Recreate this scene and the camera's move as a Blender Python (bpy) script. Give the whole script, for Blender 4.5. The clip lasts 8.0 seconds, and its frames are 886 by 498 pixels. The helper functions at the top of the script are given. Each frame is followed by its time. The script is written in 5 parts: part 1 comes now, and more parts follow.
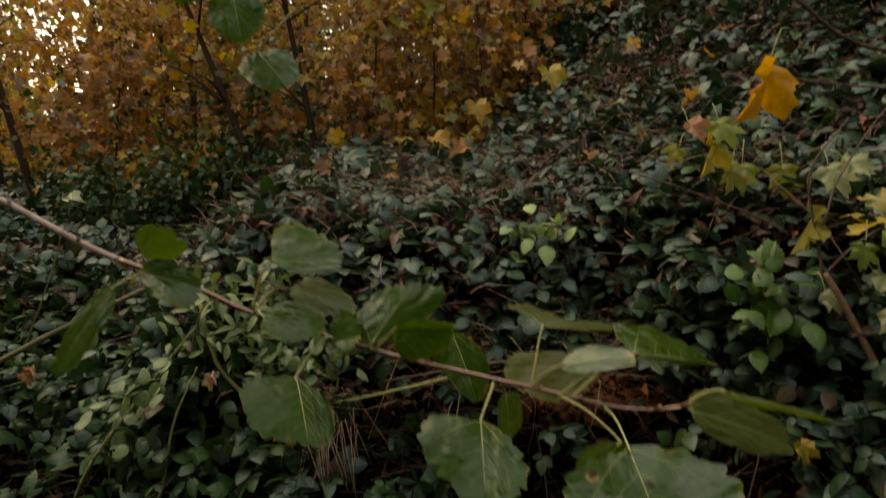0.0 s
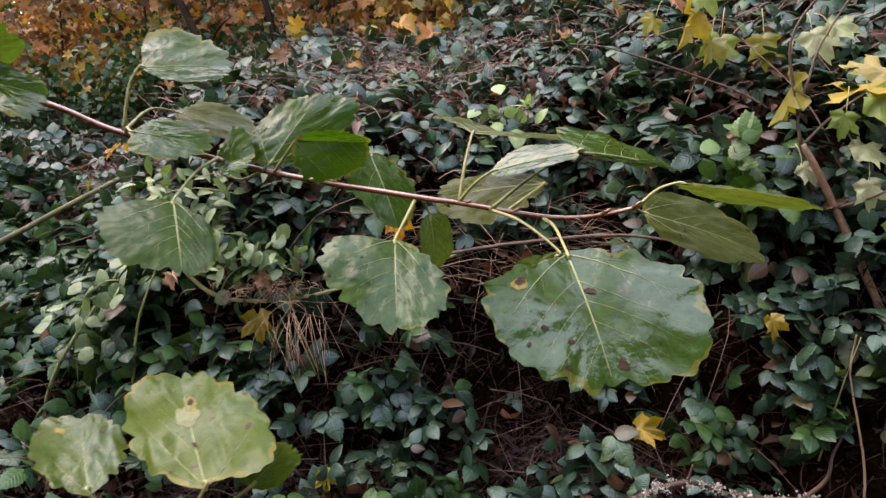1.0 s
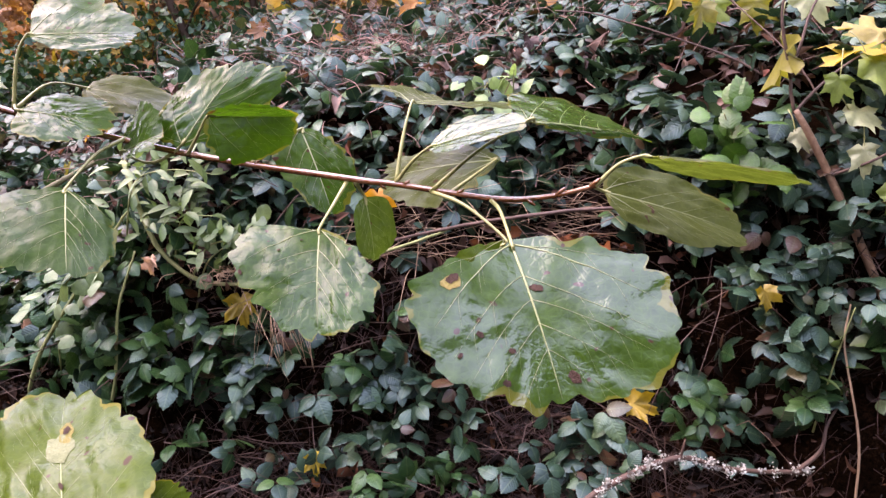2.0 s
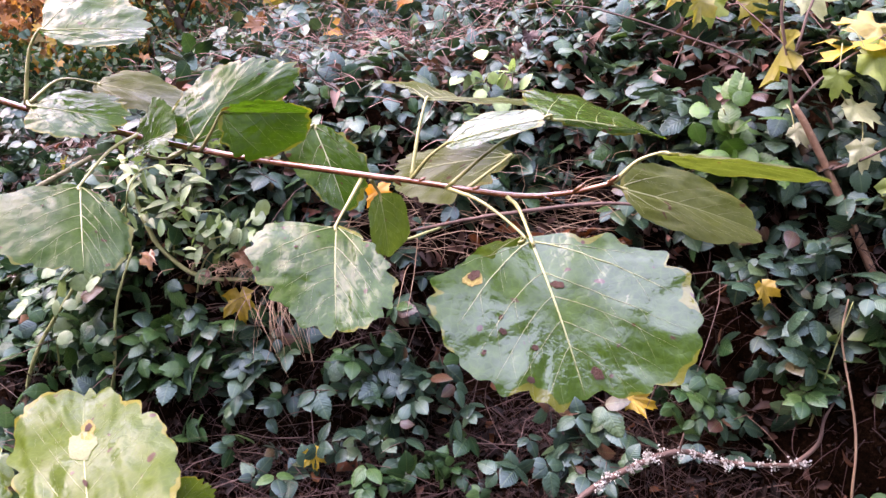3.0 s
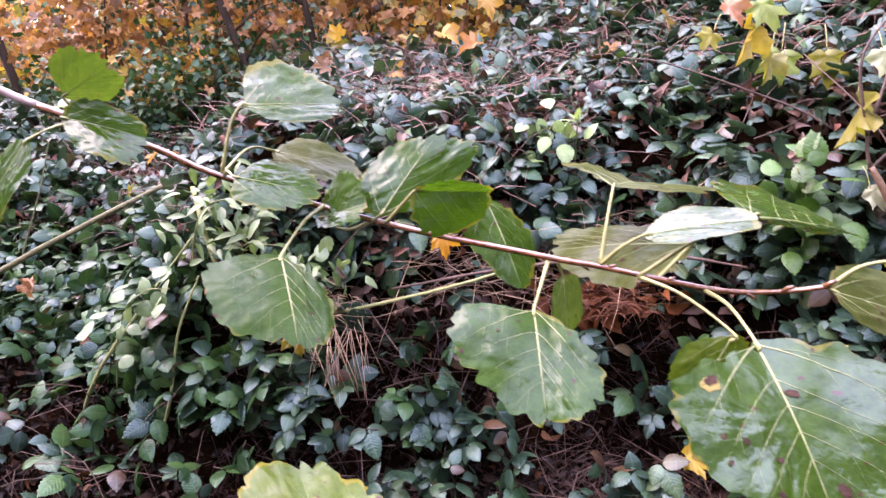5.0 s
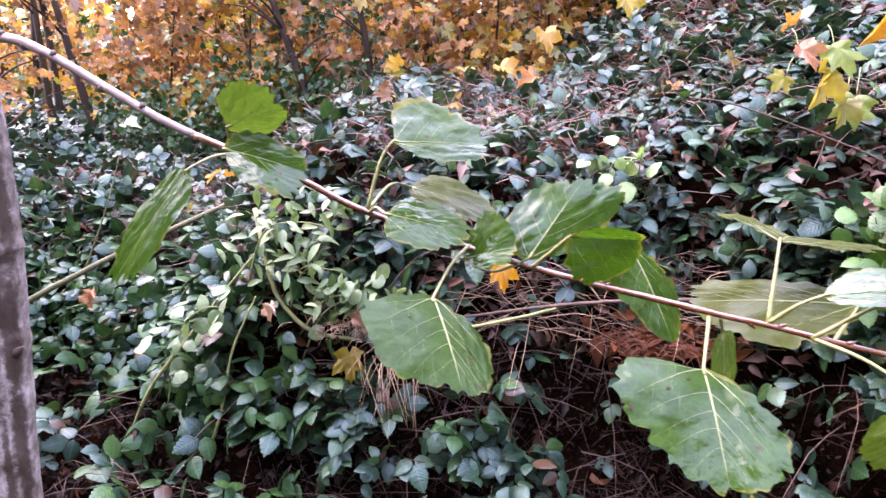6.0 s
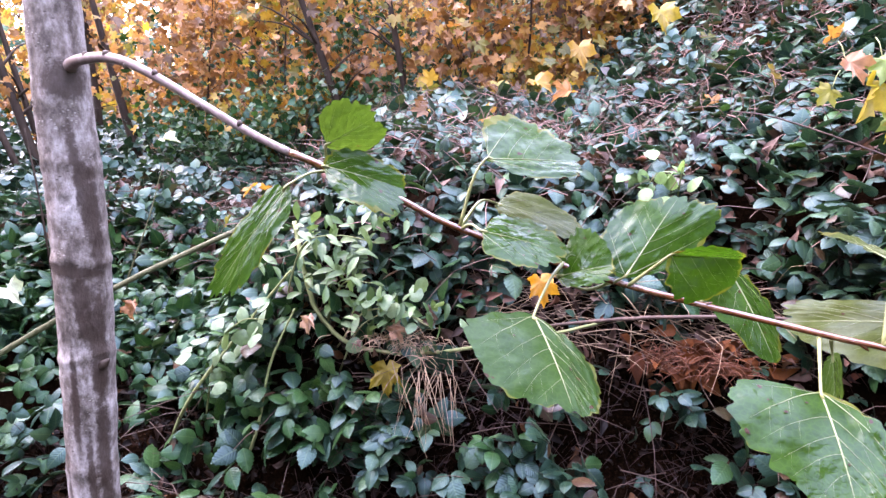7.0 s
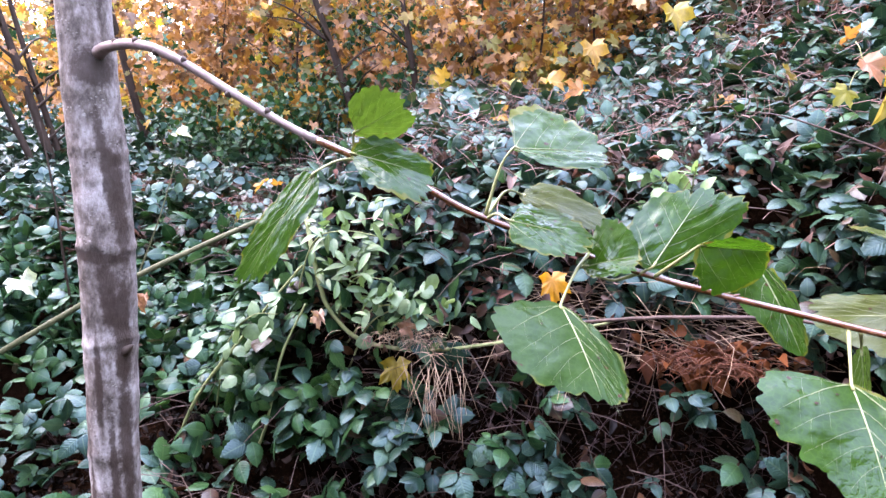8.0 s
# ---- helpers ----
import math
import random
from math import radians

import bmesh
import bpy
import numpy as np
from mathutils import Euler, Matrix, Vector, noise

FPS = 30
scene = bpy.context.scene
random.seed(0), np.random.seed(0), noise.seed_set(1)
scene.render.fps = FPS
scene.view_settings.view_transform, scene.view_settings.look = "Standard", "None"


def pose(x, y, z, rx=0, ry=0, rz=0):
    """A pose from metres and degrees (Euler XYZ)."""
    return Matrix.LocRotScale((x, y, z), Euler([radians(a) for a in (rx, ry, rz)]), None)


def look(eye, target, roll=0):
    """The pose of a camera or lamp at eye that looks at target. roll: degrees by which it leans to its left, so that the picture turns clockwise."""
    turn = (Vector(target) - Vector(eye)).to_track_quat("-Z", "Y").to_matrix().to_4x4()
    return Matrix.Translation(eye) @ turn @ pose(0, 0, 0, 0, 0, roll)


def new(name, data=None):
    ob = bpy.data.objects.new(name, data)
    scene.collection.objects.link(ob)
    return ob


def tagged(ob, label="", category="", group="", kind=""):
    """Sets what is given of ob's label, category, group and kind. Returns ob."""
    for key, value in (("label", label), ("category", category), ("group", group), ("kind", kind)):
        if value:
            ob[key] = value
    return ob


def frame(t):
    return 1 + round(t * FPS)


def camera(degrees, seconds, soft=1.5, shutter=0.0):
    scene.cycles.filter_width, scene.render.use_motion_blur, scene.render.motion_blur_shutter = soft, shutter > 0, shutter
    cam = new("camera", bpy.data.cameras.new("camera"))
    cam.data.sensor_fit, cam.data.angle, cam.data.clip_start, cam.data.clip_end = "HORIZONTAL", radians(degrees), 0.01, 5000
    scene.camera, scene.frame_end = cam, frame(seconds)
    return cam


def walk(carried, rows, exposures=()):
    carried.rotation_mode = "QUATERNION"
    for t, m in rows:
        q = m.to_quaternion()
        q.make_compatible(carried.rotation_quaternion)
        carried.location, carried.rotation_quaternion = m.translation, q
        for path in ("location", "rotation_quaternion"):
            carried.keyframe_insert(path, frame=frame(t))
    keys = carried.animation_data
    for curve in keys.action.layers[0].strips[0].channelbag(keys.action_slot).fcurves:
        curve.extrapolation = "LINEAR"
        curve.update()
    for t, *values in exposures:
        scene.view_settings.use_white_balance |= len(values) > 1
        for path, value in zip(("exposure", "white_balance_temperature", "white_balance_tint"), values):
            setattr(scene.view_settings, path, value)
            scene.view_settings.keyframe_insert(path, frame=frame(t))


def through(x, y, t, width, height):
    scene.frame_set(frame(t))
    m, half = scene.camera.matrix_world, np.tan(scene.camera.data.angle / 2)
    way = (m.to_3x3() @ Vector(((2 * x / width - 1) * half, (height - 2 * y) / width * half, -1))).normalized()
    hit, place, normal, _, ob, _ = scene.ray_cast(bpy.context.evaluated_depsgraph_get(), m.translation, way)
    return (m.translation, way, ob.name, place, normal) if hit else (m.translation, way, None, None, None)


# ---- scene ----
# ---------------------------------------------------------------- camera
cam = camera(68.8, 8.0, soft=1.4, shutter=0.4)
PATH = [
    (0, (0.046, 0.007, 1.2), (0.006, 1.993, 0.967), 0.2),
    (0.5, (0.072, 0.035, 1.142), (0.055, 1.989, 0.716), -1.8),
    (0.6, (0.072, 0.044, 1.138), (0.07, 1.991, 0.683), -1.8),
    (1, (0.088, 0.078, 1.119), (0.106, 2.011, 0.607), -1.3),
    (1.5, (0.111, 0.116, 1.117), (0.13, 2.039, 0.567), -2.1),
    (1.7, (0.121, 0.128, 1.114), (0.14, 2.041, 0.531), -2.4),
    (2.8, (0.113, 0.128, 1.11), (0.16, 2.039, 0.52), -2.7),
    (3, (0.11, 0.128, 1.113), (0.15, 2.035, 0.511), -2.5),
    (3.5, (0.095, 0.134, 1.112), (0.145, 2.047, 0.531), -2.0),
    (4, (0.083, 0.133, 1.121), (0.093, 2.053, 0.56), -2.1),
    (4.5, (0.055, 0.13, 1.127), (0.024, 2.056, 0.589), -1.4),
    (4.7, (0.045, 0.128, 1.134), (0.006, 2.059, 0.612), -1.1),
    (6, (-0.037, 0.134, 1.147), (-0.211, 2.084, 0.738), 1.5),
    (6.5, (-0.06, 0.13, 1.149), (-0.282, 2.079, 0.764), 1.4),
    (7, (-0.077, 0.131, 1.148), (-0.331, 2.08, 0.777), 1.4),
    (7.5, (-0.083, 0.131, 1.151), (-0.354, 2.079, 0.789), 1.8),
    (8, (-0.087, 0.128, 1.142), (-0.365, 2.073, 0.767), 2.0),
]
EXPOSURES = [(0.0, 2.05, 20000, 12), (0.4, 2.65, 14000, 15), (0.7, 3.32, 10800, 21), (1.0, 3.6, 9500, 28), (1.5, 3.92, 8900, 36), (3.0, 4.58, 8500, 48), (4.7, 4.63, 8200, 48), (6.5, 4.8, 7500, 41), (8.0, 4.82, 7250, 31)]
walk(cam, [(t, look(eye, target, roll)) for t, eye, target, roll in PATH], EXPOSURES)

# ---------------------------------------------------------------- light: overcast sky
SUN_UP, SUN_TURN = 52.0, 285.0
world = bpy.data.worlds.new("overcast_sky")
world.use_nodes = True
scene.world = world
wn, wl = world.node_tree.nodes, world.node_tree.links
sky = wn.new("ShaderNodeTexSky")
sky.sky_type = "NISHITA"
sky.sun_disc = False
sky.sun_elevation, sky.sun_rotation = radians(SUN_UP), radians(SUN_TURN)
sky.air_density, sky.dust_density, sky.ozone_density = 1.0, 1.0, 1.0
# a closed cloud layer evens the sky out
cloud = wn.new("ShaderNodeMix")
cloud.data_type = "RGBA"
cloud.inputs[0].default_value = 0.6
cloud.inputs[7].default_value = (2.6, 3.3, 4.7, 1)
wl.new(sky.outputs[0], cloud.inputs[6])
wl.new(cloud.outputs[2], wn["Background"].inputs[0])
wn["Background"].inputs[1].default_value = 0.15
sun = new("sun", bpy.data.lights.new("sun", "SUN"))
sun.data.energy, sun.data.angle, sun.data.color = 0.25, radians(50), (1.0, 0.99, 0.98)
a, e = radians(SUN_TURN), radians(SUN_UP)
sun.matrix_world = look((math.sin(a) * math.cos(e) * 20, math.cos(a) * math.cos(e) * 20, math.sin(e) * 20), (0, 0, 0))

# ---------------------------------------------------------------- materials
def nodes_of(name):
    m = bpy.data.materials.new(name)
    m.use_nodes = True
    n, l = m.node_tree.nodes, m.node_tree.links
    return m, n, l, n["Principled BSDF"], n["Material Output"]


def ramp_node(n, stops):
    r = n.new("ShaderNodeValToRGB")
    r.color_ramp.elements[0].position, r.color_ramp.elements[0].color = stops[0][0], (*stops[0][1], 1)
    r.color_ramp.elements[1].position, r.color_ramp.elements[1].color = stops[-1][0], (*stops[-1][1], 1)
    for p, c in stops[1:-1]:
        r.color_ramp.elements.new(p).color = (*c, 1)
    return r


def noise_node(n, l, scale, detail=4.0, rough=0.6, stretch=None):
    t = n.new("ShaderNodeTexCoord")
    x = n.new("ShaderNodeTexNoise")
    x.inputs["Scale"].default_value, x.inputs["Detail"].default_value, x.inputs["Roughness"].default_value = scale, detail, rough
    if stretch:
        mp = n.new("ShaderNodeMapping")
        mp.inputs["Scale"].default_value = stretch
        l.new(t.outputs["Object"], mp.inputs[0])
        l.new(mp.outputs[0], x.inputs["Vector"])
    else:
        l.new(t.outputs["Object"], x.inputs["Vector"])
    return x


def mix_node(n, l, kind, fac, a, b):
    m = n.new("ShaderNodeMixRGB")
    m.blend_type = kind
    for i, v in enumerate((fac, a, b)):
        if isinstance(v, (int, float)):
            m.inputs[i].default_value = v
        elif isinstance(v, tuple):
            m.inputs[i].default_value = (*v, 1)
        else:
            l.new(v, m.inputs[i])
    return m.outputs[0]


def math_node(n, l, op, *vals, clamp=False):
    m = n.new("ShaderNodeMath")
    m.operation, m.use_clamp = op, clamp
    for i, v in enumerate(vals):
        if isinstance(v, (int, float)):
            m.inputs[i].default_value = v
        else:
            l.new(v, m.inputs[i])
    return m.outputs[0]


def bump_node(n, l, height, strength, distance):
    b = n.new("ShaderNodeBump")
    b.inputs["Strength"].default_value, b.inputs["Distance"].default_value = strength, distance
    l.new(height, b.inputs["Height"])
    return b.outputs[0]


def leaf_material(name, stops, rough=0.35, translucent=0.25, mottle=0.35, spec=0.5, scale=60.0, ribs=0.0, sheen=(1.0, 1.0, 1.0)):
    """Leaf skin: a colour drawn leaf by leaf from the stops, mottled, wet and a little translucent."""
    m, n, l, p, out = nodes_of(name)
    geo, info = n.new("ShaderNodeNewGeometry"), n.new("ShaderNodeObjectInfo")
    pick = math_node(n, l, "FRACT", math_node(n, l, "ADD", geo.outputs["Random Per Island"], info.outputs["Random"]))
    col = ramp_node(n, stops)
    l.new(pick, col.inputs[0])
    big = noise_node(n, l, scale, 5.0, 0.65)
    dark = ramp_node(n, [(0.25, (0.45, 0.45, 0.42)), (0.75, (1.25, 1.25, 1.2))])
    l.new(big.outputs["Fac"], dark.inputs[0])
    c = mix_node(n, l, "MULTIPLY", mottle * 2, col.outputs[0], dark.outputs[0])
    l.new(c, p.inputs["Base Color"])
    rr = n.new("ShaderNodeMapRange")
    rr.inputs["To Min"].default_value, rr.inputs["To Max"].default_value = rough - 0.1, rough + 0.18
    l.new(big.outputs["Fac"], rr.inputs["Value"])
    l.new(rr.outputs[0], p.inputs["Roughness"])
    p.inputs["Specular IOR Level"].default_value = spec
    p.inputs["Specular Tint"].default_value = (*sheen, 1)
    fine = noise_node(n, l, scale * 5, 3.0).outputs["Fac"]
    if ribs:
        # side ribs that run from the midrib towards the tip, and a paler midrib
        uv, sep = n.new("ShaderNodeUVMap"), n.new("ShaderNodeSeparateXYZ")
        l.new(uv.outputs[0], sep.inputs[0])
        ax = math_node(n, l, "ABSOLUTE", sep.outputs[0])
        wave = math_node(n, l, "SINE", math_node(n, l, "MULTIPLY", math_node(n, l, "SUBTRACT", sep.outputs[1], math_node(n, l, "MULTIPLY", ax, 0.8)), 52.0))
        fine = math_node(n, l, "ADD", math_node(n, l, "MULTIPLY", fine, 0.5), math_node(n, l, "MULTIPLY", wave, ribs))
        mid = ramp_node(n, [(0.012, (1, 1, 1)), (0.035, (0, 0, 0))])
        l.new(ax, mid.inputs[0])
        c = mix_node(n, l, "MIX", math_node(n, l, "MULTIPLY", mid.outputs[0], 0.25), c, (0.1, 0.14, 0.06))
        l.new(c, p.inputs["Base Color"])
    l.new(bump_node(n, l, fine, 0.4, 0.0018), p.inputs["Normal"])
    tr = n.new("ShaderNodeBsdfTranslucent")
    l.new(mix_node(n, l, "MULTIPLY", 1.0, c, (1.5, 1.6, 0.9)), tr.inputs["Color"])
    mx = n.new("ShaderNodeMixShader")
    mx.inputs[0].default_value = translucent
    l.new(p.outputs[0], mx.inputs[1])
    l.new(tr.outputs[0], mx.inputs[2])
    l.new(mx.outputs[0], out.inputs[0])
    return m


def bark_material(name, stops, scale=40.0, stretch=(1, 1, 0.25), rough=0.7, bump=0.003, fleck=None, wet=None):
    m, n, l, p, out = nodes_of(name)
    a = noise_node(n, l, scale, 6.0, 0.7, stretch)
    b = noise_node(n, l, scale * 0.22, 3.0, 0.5)
    col = ramp_node(n, stops)
    l.new(math_node(n, l, "ADD", math_node(n, l, "MULTIPLY", a.outputs["Fac"], 0.65), math_node(n, l, "MULTIPLY", b.outputs["Fac"], 0.35)), col.inputs[0])
    c = col.outputs[0]
    if fleck:
        v = n.new("ShaderNodeTexVoronoi")
        v.inputs["Scale"].default_value = 330.0
        t = n.new("ShaderNodeTexCoord")
        mp = n.new("ShaderNodeMapping")
        mp.inputs["Scale"].default_value = (0.8, 0.8, 1.5)
        l.new(t.outputs["Object"], mp.inputs[0])
        l.new(mp.outputs[0], v.inputs["Vector"])
        f = ramp_node(n, [(0.08, (1, 1, 1)), (0.3, (0, 0, 0))])
        l.new(v.outputs["Distance"], f.inputs[0])
        g = ramp_node(n, [(0.5, (0, 0, 0)), (0.62, (1, 1, 1))])
        l.new(noise_node(n, l, 45.0, 3.0).outputs["Fac"], g.inputs[0])
        c = mix_node(n, l, "MIX", mix_node(n, l, "MULTIPLY", 1.0, f.outputs[0], g.outputs[0]), c, fleck)
        v2 = n.new("ShaderNodeTexVoronoi")
        v2.inputs["Scale"].default_value = 210.0
        l.new(mp.outputs[0], v2.inputs["Vector"])
        f2 = ramp_node(n, [(0.1, (1, 1, 1)), (0.24, (0, 0, 0))])
        l.new(v2.outputs["Distance"], f2.inputs[0])
        g2 = ramp_node(n, [(0.48, (0, 0, 0)), (0.6, (0.9, 0.9, 0.9))])
        l.new(noise_node(n, l, 60.0, 3.0).outputs["Fac"], g2.inputs[0])
        c = mix_node(n, l, "MIX", mix_node(n, l, "MULTIPLY", 1.0, f2.outputs[0], g2.outputs[0]), c, (0.05, 0.032, 0.025))
    if wet:
        at = n.new("ShaderNodeAttribute")
        at.attribute_name = "wet"
        ragged = math_node(n, l, "ADD", at.outputs["Fac"], math_node(n, l, "MULTIPLY", math_node(n, l, "SUBTRACT", noise_node(n, l, 150.0, 6.0, 0.75).outputs["Fac"], 0.5), 1.5))
        mask = ramp_node(n, [(0.3, (0, 0, 0)), (0.7, (0.88, 0.88, 0.88))])
        l.new(ragged, mask.inputs[0])
        c = mix_node(n, l, "MIX", mask.outputs[0], c, wet)
    l.new(c, p.inputs["Base Color"])
    p.inputs["Roughness"].default_value = rough
    l.new(bump_node(n, l, a.outputs["Fac"], 0.7, bump), p.inputs["Normal"])
    return m


def poplar_material(name, green, dark, margin, gloss=0.5, wet=(0.06, 0.34), through=0.34, brown=1.0):
    """Poplar blade: green with darker mottling, a yellowed and browned margin, specks and a rumpled wet skin. UV x runs from the middle to the margin."""
    m, n, l, p, out = nodes_of(name)
    uv = n.new("ShaderNodeUVMap")
    sep = n.new("ShaderNodeSeparateXYZ")
    l.new(uv.outputs[0], sep.inputs[0])
    info = n.new("ShaderNodeObjectInfo")
    shift = n.new("ShaderNodeVectorMath")
    shift.operation = "ADD"
    t = n.new("ShaderNodeTexCoord")
    l.new(t.outputs["Object"], shift.inputs[0])
    l.new(math_node(n, l, "MULTIPLY", info.outputs["Random"], 7.0), shift.inputs[1])

    def spot(scale, detail=4.0):
        x = n.new("ShaderNodeTexNoise")
        x.inputs["Scale"].default_value, x.inputs["Detail"].default_value = scale, detail
        l.new(shift.outputs[0], x.inputs["Vector"])
        return x.outputs["Fac"]

    base = ramp_node(n, [(0.28, dark), (0.5, tuple((g + d) / 2 for g, d in zip(green, dark))), (0.72, green)])
    l.new(math_node(n, l, "ADD", math_node(n, l, "MULTIPLY", spot(30.0, 6.0), 0.6), math_node(n, l, "MULTIPLY", spot(160.0, 4.0), 0.4)), base.inputs[0])
    c = base.outputs[0]
    # fine pale net of small veins
    net = n.new("ShaderNodeTexVoronoi")
    net.feature = "DISTANCE_TO_EDGE"
    net.inputs["Scale"].default_value = 330.0
    l.new(shift.outputs[0], net.inputs["Vector"])
    groove = ramp_node(n, [(0.0, (0, 0, 0)), (0.16, (1, 1, 1))])
    l.new(net.outputs["Distance"], groove.inputs[0])
    c = mix_node(n, l, "MIX", math_node(n, l, "MULTIPLY", math_node(n, l, "SUBTRACT", 1.0, groove.outputs[0]), 0.1), c, tuple(2.0 * g + 0.005 for g in green))
    # the margin yellows and then browns in uneven patches
    edge = math_node(n, l, "ADD", sep.outputs[0], math_node(n, l, "MULTIPLY", math_node(n, l, "SUBTRACT", spot(34.0, 4.0), 0.5), 0.75))
    mask = ramp_node(n, [(0.99, (0, 0, 0)), (1.22, (0.62, 0.62, 0.62))])
    l.new(edge, mask.inputs[0])
    c = mix_node(n, l, "MIX", mask.outputs[0], c, margin)
    rust = ramp_node(n, [(1.13, (0, 0, 0)), (1.18, (0.9 * brown,) * 3)])
    l.new(edge, rust.inputs[0])
    c = mix_node(n, l, "MIX", rust.outputs[0], c, (0.16, 0.07, 0.035))
    sp = ramp_node(n, [(0.725, (0, 0, 0)), (0.75, (1, 1, 1))])
    l.new(spot(170.0, 1.0), sp.inputs[0])
    c = mix_node(n, l, "MIX", sp.outputs[0], c, (0.05, 0.022, 0.01))
    l.new(c, p.inputs["Base Color"])
    # water lies on it in patches
    rr = n.new("ShaderNodeMapRange")
    rr.inputs["From Min"].default_value, rr.inputs["From Max"].default_value = 0.43, 0.64
    rr.inputs["To Min"].default_value, rr.inputs["To Max"].default_value = wet
    film = spot(26.0, 4.0)
    l.new(film, rr.inputs["Value"])
    l.new(rr.outputs[0], p.inputs["Roughness"])
    sheen = n.new("ShaderNodeMapRange")
    sheen.inputs["From Min"].default_value, sheen.inputs["From Max"].default_value = 0.45, 0.6
    sheen.inputs["To Min"].default_value, sheen.inputs["To Max"].default_value = gloss, gloss * 0.22
    l.new(film, sheen.inputs["Value"])
    l.new(sheen.outputs[0], p.inputs["Specular IOR Level"])
    p.inputs["Specular Tint"].default_value = (0.8, 0.95, 1.0, 1)
    h = math_node(n, l, "ADD", math_node(n, l, "MULTIPLY", spot(60.0, 3.0), 0.7), math_node(n, l, "MULTIPLY", spot(260.0, 3.0), 0.14))
    h = math_node(n, l, "ADD", h, math_node(n, l, "MULTIPLY", groove.outputs[0], 0.025))
    l.new(bump_node(n, l, h, 0.5, 0.0034), p.inputs["Normal"])
    tr = n.new("ShaderNodeBsdfTranslucent")
    l.new(mix_node(n, l, "MULTIPLY", 1.0, c, (1.6, 1.8, 0.8)), tr.inputs["Color"])
    mx = n.new("ShaderNodeMixShader")
    mx.inputs[0].default_value = through
    l.new(p.outputs[0], mx.inputs[1])
    l.new(tr.outputs[0], mx.inputs[2])
    l.new(mx.outputs[0], out.inputs[0])
    return m


def soil_material():
    m, n, l, p, out = nodes_of("woodland_soil")
    a, b = noise_node(n, l, 4.0, 5.0), noise_node(n, l, 75.0, 8.0, 0.8)
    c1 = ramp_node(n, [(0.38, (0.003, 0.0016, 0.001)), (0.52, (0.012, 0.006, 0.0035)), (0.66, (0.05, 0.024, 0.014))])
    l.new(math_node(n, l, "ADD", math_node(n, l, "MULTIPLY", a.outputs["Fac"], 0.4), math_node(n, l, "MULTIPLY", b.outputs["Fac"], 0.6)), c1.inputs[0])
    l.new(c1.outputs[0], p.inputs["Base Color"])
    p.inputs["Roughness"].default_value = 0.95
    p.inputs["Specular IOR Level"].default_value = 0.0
    l.new(bump_node(n, l, b.outputs["Fac"], 1.0, 0.03), p.inputs["Normal"])
    return m


SOIL = soil_material()
BRAMBLE = leaf_material("bramble_leaf_skin", [(0.0, (0.006, 0.021, 0.012)), (0.4, (0.012, 0.037, 0.022)), (0.75, (0.022, 0.058, 0.033)), (0.93, (0.045, 0.085, 0.036)), (0.96, (0.07, 0.035, 0.018)), (1.0, (0.05, 0.02, 0.012))], rough=0.32, spec=0.5, translucent=0.12, ribs=0.3, sheen=(0.66, 0.93, 1.0))
BRAMBLE_GREEN = leaf_material("green_bramble_leaf_skin", [(0.0, (0.006, 0.028, 0.009)), (0.5, (0.014, 0.05, 0.016)), (1.0, (0.038, 0.092, 0.026))], rough=0.3, spec=0.34, translucent=0.15, ribs=0.3, sheen=(0.65, 0.95, 0.95))
GREENERY = leaf_material("fresh_leaf_skin", [(0.0, (0.045, 0.1, 0.03)), (0.5, (0.085, 0.155, 0.055)), (1.0, (0.14, 0.21, 0.09))], rough=0.4, ribs=0.12)
LIME = leaf_material("pale_lime_leaf_skin", [(0.0, (0.15, 0.26, 0.1)), (1.0, (0.25, 0.37, 0.16))], rough=0.45)
MAPLE = leaf_material("autumn_maple_leaf_skin", [(0.0, (0.06, 0.03, 0.015)), (0.2, (0.17, 0.07, 0.022)), (0.4, (0.32, 0.14, 0.03)), (0.58, (0.42, 0.24, 0.04)), (0.7, (0.36, 0.13, 0.04)), (0.8, (0.13, 0.13, 0.03)), (0.92, (0.3, 0.24, 0.05)), (1.0, (0.42, 0.22, 0.1))], rough=0.5, translucent=0.4, scale=25.0)
MAPLE_BROWN = leaf_material("brown_orange_maple_leaf_skin", [(0.0, (0.09, 0.045, 0.022)), (0.35, (0.24, 0.1, 0.035)), (0.7, (0.36, 0.16, 0.05)), (1.0, (0.45, 0.23, 0.12))], rough=0.5, translucent=0.35, scale=25.0)
MAPLE_GOLD = leaf_material("golden_maple_leaf_skin", [(0.0, (0.07, 0.08, 0.02)), (0.3, (0.2, 0.15, 0.03)), (0.65, (0.4, 0.26, 0.04)), (1.0, (0.42, 0.2, 0.035))], rough=0.5, translucent=0.4, scale=25.0)
YELLOW = leaf_material("yellow_maple_leaf_skin", [(0.0, (0.24, 0.17, 0.015)), (0.5, (0.33, 0.22, 0.015)), (1.0, (0.37, 0.27, 0.03))], rough=0.45, translucent=0.35, scale=40.0)
LEAFGREEN = leaf_material("green_maple_leaf_skin", [(0.0, (0.09, 0.15, 0.03)), (0.6, (0.16, 0.22, 0.045)), (1.0, (0.24, 0.3, 0.12))], rough=0.45, translucent=0.35, scale=40.0)
PALELEAF = leaf_material("pale_maple_leaf_skin", [(0.0, (0.2, 0.24, 0.11)), (0.6, (0.3, 0.33, 0.19)), (1.0, (0.36, 0.37, 0.24))], rough=0.45, translucent=0.3, scale=40.0)
